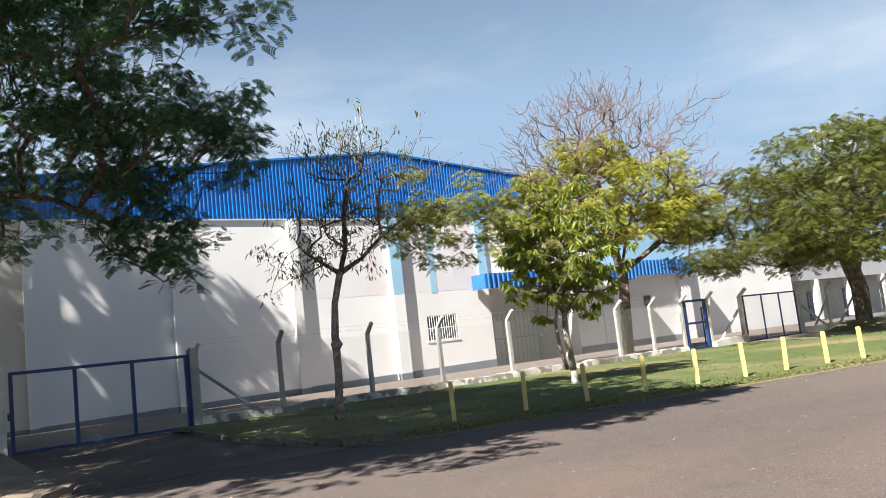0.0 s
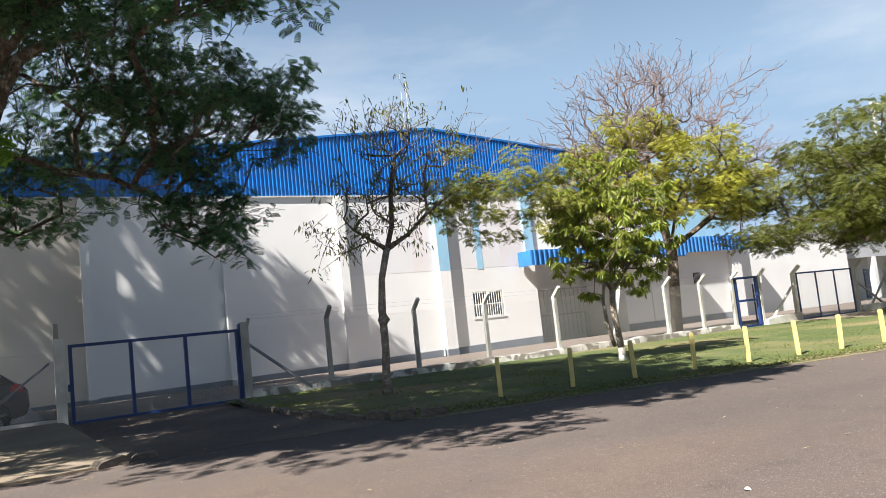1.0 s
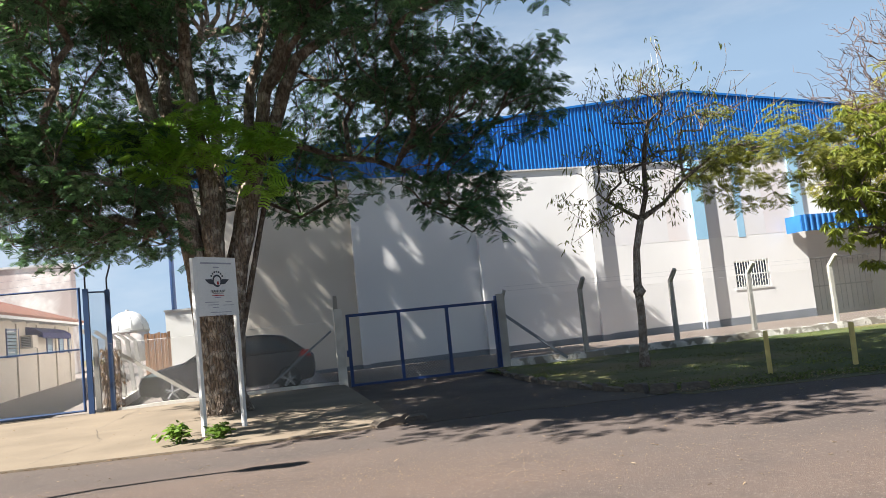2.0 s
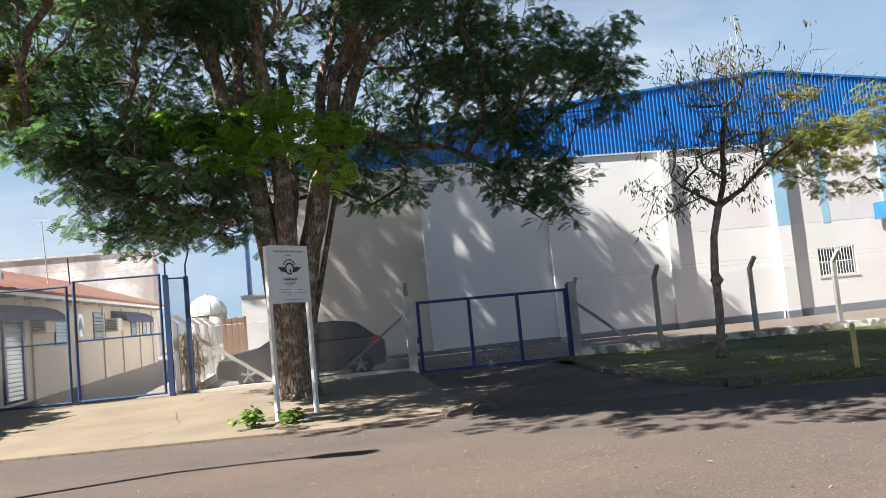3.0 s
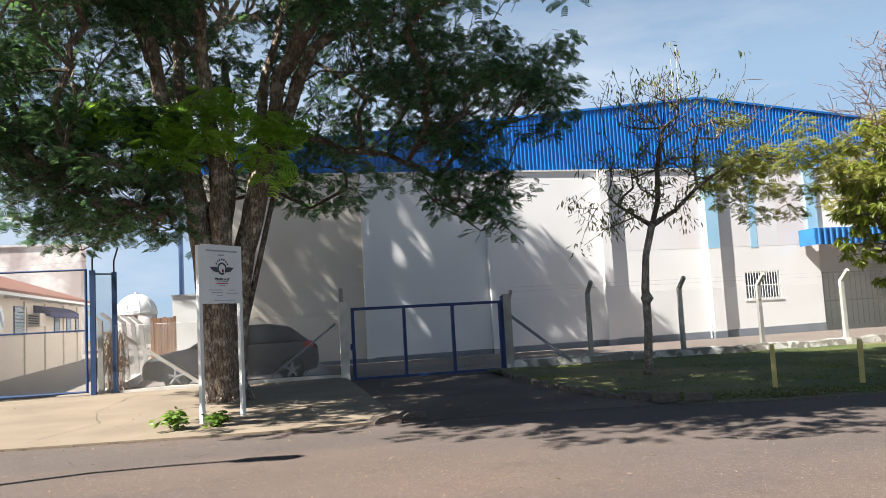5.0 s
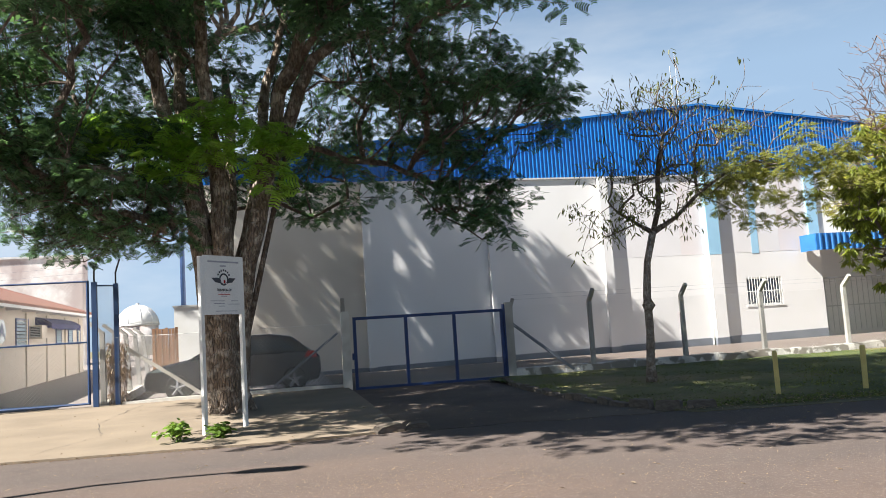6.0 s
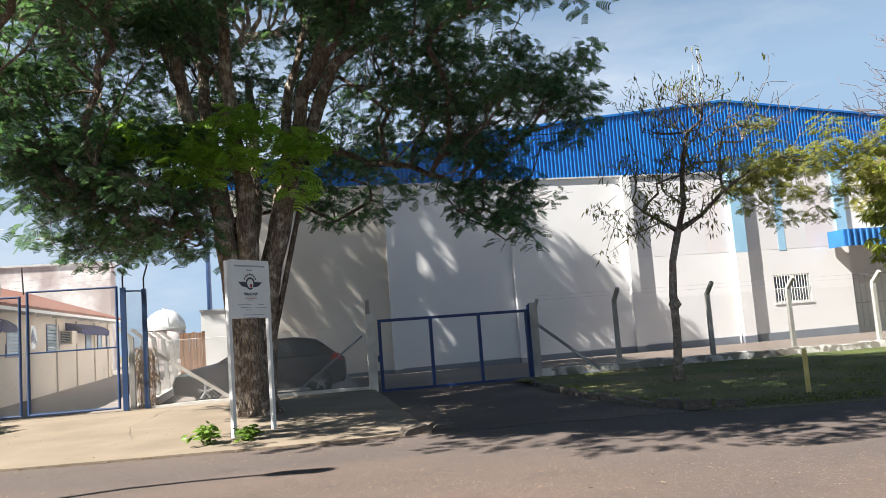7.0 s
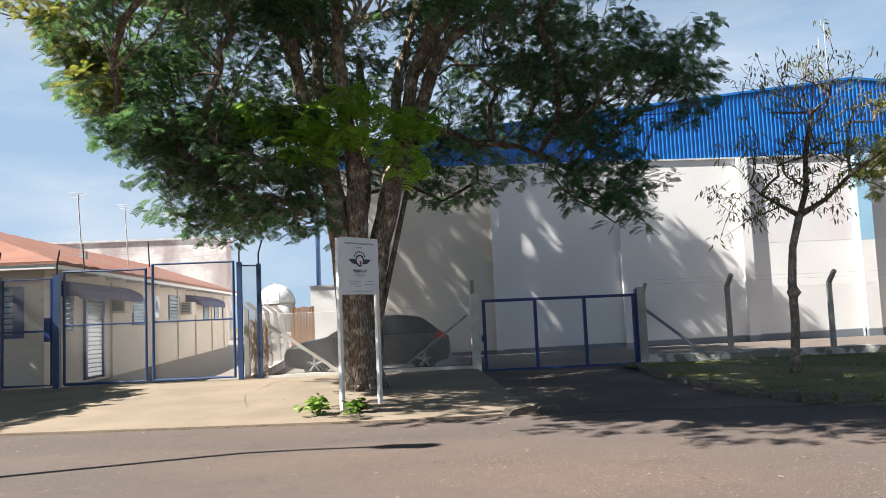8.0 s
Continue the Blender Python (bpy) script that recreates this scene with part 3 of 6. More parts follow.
def barred_window(x0, x1, z0, z1, y, parent):
    w = new("window")
    w.parent = parent
    part("pane", Geo().box(x0, x1, y + 0.14, y + 0.16, z0, z1), M_GLASS, w)
    part("frame", Geo().box(x0, x0 + 0.06, y + 0.06, y + 0.13, z0, z1).box(x1 - 0.06, x1, y + 0.06, y + 0.13, z0, z1).box(x0 + 0.06, x1 - 0.06, y + 0.06, y + 0.13, z1 - 0.06, z1).box(x0 + 0.06, x1 - 0.06, y + 0.06, y + 0.13, z0, z0 + 0.06), M_WHITE, w)
    part("sill", Geo().box(x0 - 0.08, x1 + 0.08, y - 0.028, y - 0.002, z0 - 0.07, z0 - 0.01), M_WHITE, w)
    n = round((x1 - x0) / 0.13)
    for i in range(1, n):
        part("bar", Geo().tube([(x0 + (x1 - x0) * i / n, y + 0.0, z0), (x0 + (x1 - x0) * i / n, y + 0.0, z1)], 0.016, 5), M_WHITE, w)
    part("crossbar", Geo().box(x0, x1, y - 0.012, y + 0.012, (z0 + z1) / 2 - 0.02, (z0 + z1) / 2 + 0.02), M_WHITE, w)


barred_window(20.1, 21.8, 1.49, 2.68, WY, hall)


def canopy(x0, x1, z0, z1, y0, y1):
    c = thing("entrance_canopy", "blue corrugated metal canopy over the hall entrance", "canopy")
    n = round((x1 - x0) / 0.3)
    for i in range(n):
        a, s = x0 + (x1 - x0) * i / n, (x1 - x0) / n
        g = Geo()
        prof = [(a, y0), (a + s * 0.5, y0), (a + s * 0.62, y0 - 0.05), (a + s * 0.88, y0 - 0.05), (a + s, y0)]
        g.prism(prof + [(a + s, y0 + 0.03), (a, y0 + 0.03)], z0, z1, "z")
        part("fascia_sheet", g, M_CANOPY, c)
    for u in (x0 - 0.02, x1 - 0.01):
        part("end_sheet", Geo().box(u, u + 0.03, y0 + 0.031, y1, z0, z1), M_CANOPY, c)
    part("deck", Geo().box(x0 + 0.02, x1 - 0.02, y0 + 0.04, y1, z0 + 0.1, z0 + 0.18), M_TRIM, c)


canopy(22.86, 33.3, 3.66, 4.37, 29.45, 30.49)
canopy(33.45, 39.45, 3.86, 4.7, 30.1, 30.57)
annex = thing("annex", "low annex of the hall, white below and pale blue above", "building")
part("wall", Geo().box(31.55, 38.7, WY, 50, BASE, 3.9), M_WALL, annex)
part("upper_wall", Geo().box(31.55, 38.7, WY, 50, 3.9, 6.4), M_SKYBLUE, annex, "pale blue upper wall")
part("buttress", Geo().box(37.95, 38.7, WY - 0.3, WY - 0.003, BASE, 3.84), M_WALL, annex)
part("plinth", Geo().box(31.55, 37.95, WY - 0.03, WY - 0.002, BASE, 0.34), M_PLINTH, annex)
annex_window = part("window", Geo().box(34.88, 35.42, WY - 0.02, WY - 0.003, 2.12, 2.74), M_DARK, annex)
for i in range(6):
    part("bar", Geo().tube([(34.92 + i * 0.09, WY - 0.05, 2.12), (34.92 + i * 0.09, WY - 0.05, 2.74)], 0.015, 4), M_TRIM, annex_window)
grille = thing("entrance_grille", "grey metal grille across the hall entrance", "grille")
for i in range(20):
    part("bar", Geo().tube([(23.8 + i * 0.3, 33.5, 0.05), (23.8 + i * 0.3, 33.5, 2.6)], 0.02, 4), M_TRIM, grille)
part("rail", Geo().box(23.6, 29.6, 33.47, 33.53, 2.55, 2.62).box(23.6, 29.6, 33.47, 33.53, 1.2, 1.26), M_TRIM, grille)

# ---- the neighbour on the far side ----
shed = thing("white_building", "plain white rendered building behind the far gate", "building")
part("wall", Geo().box(38.72, 50.6, 31.2, 45, BASE, 4.75), M_WALL, shed)
part("wall", Geo().box(50.62, 80, 31.8, 45, 2.9, 4.4).box(50.62, 80, 33.5, 45, BASE, 2.9), M_GREYW, shed, "grey wall of an open porch")
part("roof", Geo().box(38.72, 50.8, 31.0, 45.2, 4.75, 4.87), M_TRIM, shed)
for px in (50.2, 54.5, 59, 64):
    part("pillar", Geo().box(px, px + 0.4, 31.75, 32.15, 0, 2.9), M_WALL, shed)
for px in (52, 56, 61):
    part("door", Geo().box(px, px + 1.0, 33.42, 33.495, 0, 2.1), M_BLUEL, shed, "blue door in the porch")

# unseen wall, added behind the eye to hold back sky light from the hall
back_wall = thing("unseen_near_wall", "plain unseen wall added behind the viewpoint to cut sky light", "wall")
part("panel", Geo().box(-45, 50, -11.2, -11.0, -0.42, 3.2), M_GREYW, back_wall)
part("coping", Geo().box(-45, 50, -11.25, -10.95, 3.2, 3.28), M_TRIM, back_wall)

# hairline cracks in the pavement
pavement = bpy.data.objects["pavement"]
for pts in (((-9.5, 15.2), (-7.2, 14.8), (-5.0, 15.3), (-3.1, 14.6), (-1.5, 14.9)), ((-6.1, 11.9), (-5.8, 13.6), (-6.2, 15.4), (-5.9, 18.6)), ((0.0, 15.2), (0.8, 14.6), (1.65, 14.8)), ((-3.2, 11.6), (-2.6, 13.2), (-3.0, 15.0), (-2.7, 18.9)), ((-0.4, 13.0), (0.5, 12.7), (1.6, 13.0))):
    g = Geo()
    path = []
    for a, b in zip(pts, pts[1:]):
        for i in range(9):
            u = i / 9
            x, y = a[0] + (b[0] - a[0]) * u, a[1] + (b[1] - a[1]) * u
            path.append((x + 0.06 * noise.noise((x * 4, y * 4, 2)), y + 0.06 * noise.noise((x * 4, y * 4, 8))))
    for i, (x, y) in enumerate(path):
        dx, dy = path[min(i + 1, len(path) - 1)][0] - path[max(i - 1, 0)][0], path[min(i + 1, len(path) - 1)][1] - path[max(i - 1, 0)][1]
        n, w = math.hypot(dx, dy) or 1, 0.0032 + 0.003 * noise.noise((x * 3, y * 3, 0))
        z = walk_height(x, y) + 0.0065
        g.v += [(x - dy / n * w, y + dx / n * w, z), (x + dy / n * w, y - dx / n * w, z)]
    g.f = [(2 * i, 2 * i + 1, 2 * i + 3, 2 * i + 2) for i in range(len(path) - 1)]
    part("crack", g, M_DARK, pavement)

# ---- fence and gates ----
FY = 19.0


def link_mesh(x0, x1, z0, z1, y, pitch=0.075, r=0.002, along="x"):
    """Chain link between two posts: crossing wires, each a thin three-sided rod."""
    g = Geo()
    h, n = z1 - z0, int((x1 - x0 + z1 - z0) / pitch) + 1
    for i in range(n):
        s = i * pitch
        for flip in (0, 1):
            a0, b0 = s - h, s
            ua, za, ub, zb = a0, z0, b0, z1
            if ua < 0:
                za, ua = z0 - a0, 0.0
            if ub > x1 - x0:
                zb, ub = z1 - (b0 - (x1 - x0)), x1 - x0
            if ub - ua < 0.01:
                continue
            if flip:
                ua, ub = x1 - x0 - ua, x1 - x0 - ub
            k, dy = len(g.v), (0.004 if flip else -0.004)
            for u, z in ((ua, za), (ub, zb)):
                for ou, oz, oy in ((r * 0.7, -r * 0.7, -r * 0.6), (-r * 0.7, r * 0.7, -r * 0.6), (0, 0, r)):
                    p = (x0 + u + (ou if not flip else -ou), y + dy + oy, z + oz)
                    g.v.append(p if along == "x" else (p[1], p[0], p[2]))
            g.f += [(k, k + 1, k + 4, k + 3), (k + 1, k + 2, k + 5, k + 4), (k + 2, k, k + 3, k + 5)]
    return g


def fence_post(x, y, mat, parent, top=1.82, z0=0.0, bend=-0.3, size=0.075):
    part("post", Geo().tube([(x, y, z0), (x, y, top), (x, y + bend, top + 0.28)], [size, size * 0.92, size * 0.8], 4, square=True), mat, parent, "concrete post with a bent tip")


fence = thing("street_fence", "chain-link fence on concrete posts with a low wall", "fence")
posts = [7.93, 10.5, 12.82, 15.4, 17.85, 20.15, 21.88]
for i, x in enumerate(posts):
    fence_post(x, FY, M_POST if i < 3 else M_LIME, fence)
ends = [5.85] + posts + [23.6]
for a, b in zip(ends, ends[1:]):
    part("chain_link", link_mesh(a, b, 0.22, 1.78, FY - 0.06, 0.1, 0.0023), M_WIRE, fence)
    n = max(2, round((b - a) / 0.5))
    g = Geo()
    for j in range(n + 1):
        x = a + (b - a) * j / n
        t, w = 0.24 + 0.09 * noise.noise((x * 1.3, 0, 0)), 0.12 + 0.02 * noise.noise((x, 5, 0))
        g.v += [(x, FY - w, -0.02), (x, FY - w * 0.8, t), (x, FY + w * 0.8, t + 0.02), (x, FY + w, -0.02)]
    for j in range(n):
        g.f += [(4 * j + i, 4 * j + 4 + i, 4 * j + 5 + i, 4 * j + 1 + i) for i in range(3)]
    g.f += [(0, 1, 2, 3), (4 * n + 3, 4 * n + 2, 4 * n + 1, 4 * n)]
    part("low_wall", g, M_FLAKE, fence, "flaking whitewashed low wall")
for z in (1.77, 1.95, 2.05):
    off = -0.28 * max(0, (z - 1.82) / 0.28)
    part("strand", Geo().tube([(5.8, FY - 0.07 + off, z), (23.6, FY - 0.07 + off, z)], 0.0022, 3), M_WIRE if z < 1.8 else M_PLINTH, fence)
part("brace", Geo().tube([(5.85, FY - 0.02, 1.36), (7.35, FY - 0.1, 0.14)], 0.045, 4, square=True), M_PLINTH, fence)

left_fence = thing("court_fence", "chain-link fence on concrete posts before the parked car", "fence")
part("chain_link", link_mesh(-3.4, 1.6, 0.22, 1.62, FY + 0.2, 0.1, 0.003), M_WIRE, left_fence)
part("low_wall", Geo().tube([(-3.3, FY + 0.2, 0.08), (-2.2, FY + 0.21, 0.1), (-1, FY + 0.19, 0.09), (0.4, FY + 0.2, 0.1), (1.62, FY + 0.2, 0.09)], [0.13, 0.14, 0.13, 0.14, 0.13], 4, square=True), M_LIME, left_fence, "flaking whitewashed low wall")
fence_post(1.7, FY + 0.22, M_POST, left_fence, 1.95, 0.0, -0.05)
part("brace", Geo().tube([(1.55, FY + 0.24, 1.4), (0.0, FY + 0.24, 0.24)], 0.035, 4, square=True), M_PLINTH, left_fence)
part("brace", Geo().tube([(-3.2, FY + 0.24, 1.36), (-1.6, FY + 0.24, 0.22)], 0.05, 4, square=True), M_LIME, left_fence)
part("strand", Geo().tube([(-3.45, FY + 0.2, 1.62), (1.6, FY + 0.2, 1.62)], 0.005, 3), M_WIRE, left_fence)

back_fence = thing("side_fence", "leaning concrete fence posts with wire beside the court", "fence")
for i in range(5):
    y = 19.45 + i * 1.75
    part("post", Geo().tube([(-3.75, y, 0.05), (-3.78 - 0.04 * i, y + 0.1, 1.75), (-4.05 - 0.04 * i, y + 0.1, 1.98)], [0.08, 0.075, 0.06], 4, square=True), M_POST, back_fence)
part("low_wall", Geo().tube([(-3.76, 19.4, 0.06), (-3.74, 22, 0.1), (-3.77, 24.5, 0.16), (-3.75, 26.9, 0.2)], [0.15, 0.16, 0.15, 0.15], 4, square=True), M_LIME, back_fence, "flaking whitewashed low wall")
part("chain_link", link_mesh(19.3, 26.6, 0.1, 1.75, -3.75, 0.09, 0.002, "y"), M_WIRE, back_fence)
for z in (1.8, 1.9, 1.98):
    part("strand", Geo().tube([(-3.9, 19.3, z), (-4.05, 26.7, z)], 0.005, 3), M_WIRE, back_fence)

creeper = thing("dried_creeper", "withered brown creeper hanging on the side fence", "creeper")
wither = np.random.default_rng(33)
tufts = []
for i in range(26):
    y, top = wither.uniform(19.5, 21.4), wither.uniform(0.9, 1.5)
    x = -3.64 + wither.normal(0, 0.05)
    path = [(x, y, top), (x + 0.06, y + wither.normal(0, 0.1), top * 0.6), (x + 0.03, y + wither.normal(0, 0.2), wither.uniform(0.1, 0.4))]
    part("stem", Geo().tube(path, [0.006, 0.012, 0.008], 4), M_TWIG, creeper)
    tufts += [(*p, 0.13) for p in path]
part("foliage", scatter(wither, tufts, 900, 0.14, LANCE, M_DEADLEAF, "foliage", 1.2, (0.3, 1.5), 0.0), M_DEADLEAF, creeper)

gate = thing("field_gate", "closed blue steel gate with wire infill between concrete posts", "gate")
for x0, x1, z0, z1 in ((1.9, 5.62, 1.68, 1.75), (1.9, 5.62, 0.04, 0.1)):
    part("rail", Geo().box(x0, x1, FY - 0.04, FY + 0.03, z0, z1), M_BLUE, gate)
for x in (1.9, 3.14, 4.34, 5.55):
    part("upright", Geo().box(x, x + 0.075, FY - 0.045, FY + 0.035, 0.1, 1.68), M_BLUE, gate)
part("chain_link", link_mesh(1.97, 5.55, 0.1, 1.68, FY), M_WIRE, gate)
part("hinge", Geo().box(1.86, 1.9, FY - 0.06, FY + 0.05, 0.75, 0.9), M_BLUE, gate)
for x, lab in ((1.62, "weathered concrete gate post"), (5.66, "weathered concrete gate post with a blue edge")):
    gp = thing("gate_post", lab, "post", "posts of the blue gate")
    part("shaft", Geo().prism([(x, 0), (x + 0.2, 0), (x + 0.2, 1.82), (x + 0.17, 1.9), (x + 0.03, 1.9), (x, 1.82)], FY - 0.1, FY + 0.1), M_LIME if x < 3 else M_POST, gp)
    if x > 3:
        part("strip", Geo().box(x - 0.035, x - 0.004, FY - 0.1, FY + 0.06, 0, 1.86), M_BLUE, gp)
        part("bent_tip", Geo().tube([(x + 0.16, FY + 0.02, 1.7), (x + 0.22, FY - 0.1, 1.98)], 0.05, 4, square=True), M_POST, gp)

# the tall double gate by the house
def leaf_gate(x0, x1, top, name="gate_leaf"):
    t = thing(name, "closed blue tubular gate leaf with chain link and barbed wire arms", "gate", "leaves of the tall gate")
    z0 = 0.2
    part("frame", Geo().tube([(x0 + 0.04, FY, z0), (x1 - 0.04, FY, z0), (x1 - 0.04, FY, top), (x0 + 0.04, FY, top), (x0 + 0.04, FY, z0)], 0.038, 8, cap=False), M_BLUEL, t)
    part("rail", Geo().tube([(x0 + 0.04, FY, 1.55), (x1 - 0.04, FY, 1.55)], 0.018, 6), M_BLUEL, t)
    part("chain_link", link_mesh(x0 + 0.06, x1 - 0.06, z0, top, FY, 0.085), M_WIRE, t)


def arm_post(x, y, top, r, mat=None):
    t = thing("steel_post", "blue steel post with a barbed wire arm", "post", "posts of the tall gate")
    part("shaft", Geo().box(x - r, x + r, y - r, y + r, 0.03, top), mat or M_BLUEL, t)
    part("arm", Geo().tube([(x, y, top), (x, y, top + 0.25), (x + 0.12, y - 0.15, top + 0.55)], 0.02, 5), M_DARK, t)


leaf_gate(-5.87, -3.92, 2.9)
leaf_gate(-7.9, -5.95, 2.8)
arm_post(-3.82, FY, 2.88, 0.055)
arm_post(-3.42, FY + 0.3, 2.85, 0.05)
arm_post(-8.02, FY, 2.75, 0.07)
arm_post(-9.35, FY, 2.75, 0.06)
side = thing("mesh_fence", "narrow blue mesh fence beside the tall gate", "fence")
part("chain_link", link_mesh(-3.8, -3.44, 0.2, 2.8, FY + 0.1, 0.06), M_WIRE, side)
part("rail", Geo().tube([(-3.82, FY, 2.8), (-3.42, FY + 0.3, 2.8)], 0.02, 5), M_BLUEL, side)
wicket = thing("wicket_gate", "dark blue mesh wicket gate", "gate")
part("frame", Geo().tube([(-9.25, FY, 0.2), (-8.15, FY, 0.2), (-8.15, FY, 2.65), (-9.25, FY, 2.65), (-9.25, FY, 0.2)], 0.03, 6, cap=False), M_BLUE, wicket)
part("rail", Geo().tube([(-9.25, FY, 1.45), (-8.15, FY, 1.45)], 0.025, 6), M_BLUE, wicket)
part("chain_link", link_mesh(-9.2, -8.2, 0.2, 2.65, FY, 0.085), M_WIRE, wicket)
part("lock", Geo().box(-8.3, -8.16, FY - 0.05, FY + 0.03, 1.2, 1.75), M_BLUE, wicket)
barbs = thing("barbed_wire", "rusty barbed wire strands over the tall gate", "wire")
for k, z in enumerate((3.1, 3.25, 3.4)):
    part("strand", Geo().tube([(-9.35 , FY - 0.03 * k, z - 0.1), (-8.0, FY - 0.04 * k, z - 0.06), (-5.9, FY - 0.03 * k, z - 0.1), (-3.8, FY - 0.04 * k, z)], 0.0025, 3), M_PLINTH, barbs)
for x in (-7.4, -5.9):
    part("arm", Geo().tube([(x, FY, 2.85), (x - 0.03, FY, 3.45)], 0.016, 4), M_DARK, barbs)

# the far small door frame and gate
door = thing("door_frame_gate", "open dark blue steel door frame in the fence", "gate")
for x in (23.7, 24.85):
    part("upright", Geo().box(x, x + 0.09, FY - 0.05, FY + 0.05, 0.05, 1.9), M_BLUE, door)
for z in (0.06, 1.0, 1.82):
    part("rail", Geo().box(23.79, 24.85, FY - 0.04, FY + 0.04, z, z + 0.08), M_BLUE, door)
part("leaf", Geo().tube([(24.95, FY + 0.1, 1.0), (26.0, FY + 1.0, 1.05), (26.0, FY + 1.0, 1.62), (26.0, FY + 1.0, 0.05)], 0.028, 4, square=True), M_BLUE, door)
far_fence = thing("far_fence", "white concrete posts and low wall by the far gate", "fence")
for x in (23.55, 25.05, 27.1, 31.1, 33.3, 35.5, 38):
    fence_post(x, FY, M_LIME, far_fence, 1.85, 0.0, -0.32, 0.1 if x in (27.1, 31.1) else 0.08)
part("low_wall", Geo().tube([(25.1, FY, 0.1), (26, FY, 0.14), (27.1, FY, 0.16)], [0.25, 0.3, 0.28], 4, square=True), M_LIME, far_fence)
part("low_wall", Geo().tube([(31.2, FY, 0.15), (34, FY, 0.16), (40, FY, 0.15)], [0.24, 0.26, 0.25], 4, square=True), M_LIME, far_fence)
for a, b in ((31.2, 33.1), (33.3, 32.0), (35.5, 34.0), (27.0, 25.6)):
    part("brace", Geo().tube([(a, FY + 0.05, 1.35), (b, FY + 0.05, 0.2)], 0.05, 4, square=True), M_LIME if a < 30 else M_POST, far_fence)
part("chain_link", link_mesh(31.2, 40, 0.25, 1.75, FY, 0.09), M_WIRE, far_fence)
far_gate = thing("far_gate", "blue steel gate with thin bars", "gate")
for x in (27.3, 28.5, 29.7, 30.85):
    part("upright", Geo().box(x, x + 0.045, FY - 0.022, FY + 0.022, 0.12, 1.82), M_BLUEL, far_gate)
for z in (0.06, 1.82):
    part("rail", Geo().box(27.3, 30.91, FY - 0.03, FY + 0.03, z, z + 0.06), M_BLUE, far_gate)
part("chain_link", link_mesh(27.36, 30.85, 0.12, 1.82, FY, 0.1), M_WIRE, far_gate)

# ---- yellow bollards ----
first = None
for i, x in enumerate((7.51, 8.83, 10.05, 11.29, 12.48, 13.64, 14.69, 15.81, 16.83, 18.0, 19.2, 20.5)):
    y = 12.48 - 0.205 * x
    lean = 1.5 * math.sin(i * 2.3)
    if first is None:
        first = thing("bollard", "square post painted yellow, standing in the verge", "bollard", "yellow bollards along the road", (x, y, 0), -36)
        part("shaft", Geo().prism([(-0.036, -0.05), (0.036, -0.05), (0.036, 0.67), (0.025, 0.7), (-0.025, 0.7), (-0.036, 0.67)], -0.036, 0.036), M_YELLOW, first)
    else:
        copy_thing(first, pose(x, y, 0.0, lean * 0.6, lean, 4 * math.sin(i) - 36))

# ---- notice board ----
board = thing("notice_board", "white notice board with a winged emblem on two white posts", "sign")
A, B = Vector((-0.99, 12.2, 0)), Vector((-0.44, 12.82, 0))
mid, ang = (A + B) / 2, math.degrees(math.atan2(B.y - A.y, B.x - A.x))
wide = (B - A).length
board.matrix_world = pose(mid.x, mid.y, 0.03, 0, 0, ang)
for u in (-wide / 2, wide / 2):
    part("post", Geo().box(u - 0.03, u + 0.03, -0.03, 0.03, 0.0, 2.62), M_WHITE, board)
panel = part("panel", Geo().box(-wide / 2 + 0.031, wide / 2 + 0.03, -0.035, -0.01, 1.75, 2.64), M_WHITE, board, "white sheet panel, lightly weathered")


def mark(name, x0, x1, z0, z1, mat):
    part(name, Geo().box(x0, x1, -0.041, -0.036, z0, z1), mat, panel)


mark("text_line", -0.3, 0.34, 2.535, 2.56, M_INKG)
mark("text_line", -0.05, 0.07, 2.475, 2.495, M_INKG)
for s in (-1, 1):
    wing = Geo().prism([(0.02 + s * 0.06, 2.22), (0.02 + s * 0.17, 2.235), (0.02 + s * 0.25, 2.3), (0.02 + s * 0.12, 2.305), (0.02 + s * 0.07, 2.28)], -0.041, -0.036)
    part("emblem_wing", wing, M_INK, panel)
ring = Geo()
for i in range(20):
    a0, a1 = math.pi * 1.9 * i / 20 - 0.7, math.pi * 1.9 * (i + 1) / 20 - 0.7
    ring.prism([(0.02 + r * math.cos(a), 2.28 + r * math.sin(a)) for r, a in ((0.07, a0), (0.07, a1), (0.095, a1), (0.095, a0))], -0.042, -0.037)
part("emblem_ring", ring, M_INK, panel)
for i in range(7):
    a = 0.5 + 2.14 * i / 6
    mark("emblem_mark", 0.02 + 0.13 * math.cos(a) - 0.012, 0.02 + 0.13 * math.cos(a) + 0.012, 2.29 + 0.13 * math.sin(a) - 0.014, 2.29 + 0.13 * math.sin(a) + 0.014, M_INK)
mark("emblem_mark", 0.02, 0.05, 2.22, 2.27, M_RED)
mark("text_line", -0.09, 0.13, 2.085, 2.09, M_INK)
for x0, x1, z, m in ((-0.1, 0.14, 2.055, M_RED), (-0.04, 0.08, 2.025, M_INKG), (-0.26, 0.02, 1.955, M_INK), (0.16, 0.3, 1.955, M_INK), (-0.2, 0.02, 1.915, M_INK), (0.1, 0.34, 1.905, M_INKG), (-0.1, 0.02, 1.875, M_INK), (-0.16, 0.28, 1.8, M_INK), (-0.06, 0.16, 1.755, M_INKG)):
    mark("text_line", x0, x1, z - 0.005, z + 0.005, M_INKG if m is M_INK else m)
curve = bpy.data.curves.new("lettering", "FONT")
curve.body, curve.size, curve.extrude, curve.align_x, curve.align_y = "FRANCA-SP", 0.058, 0.002, "CENTER", "CENTER"
probe = bpy.data.objects.new("lettering", curve)
letters = bpy.data.meshes.new_from_object(probe)
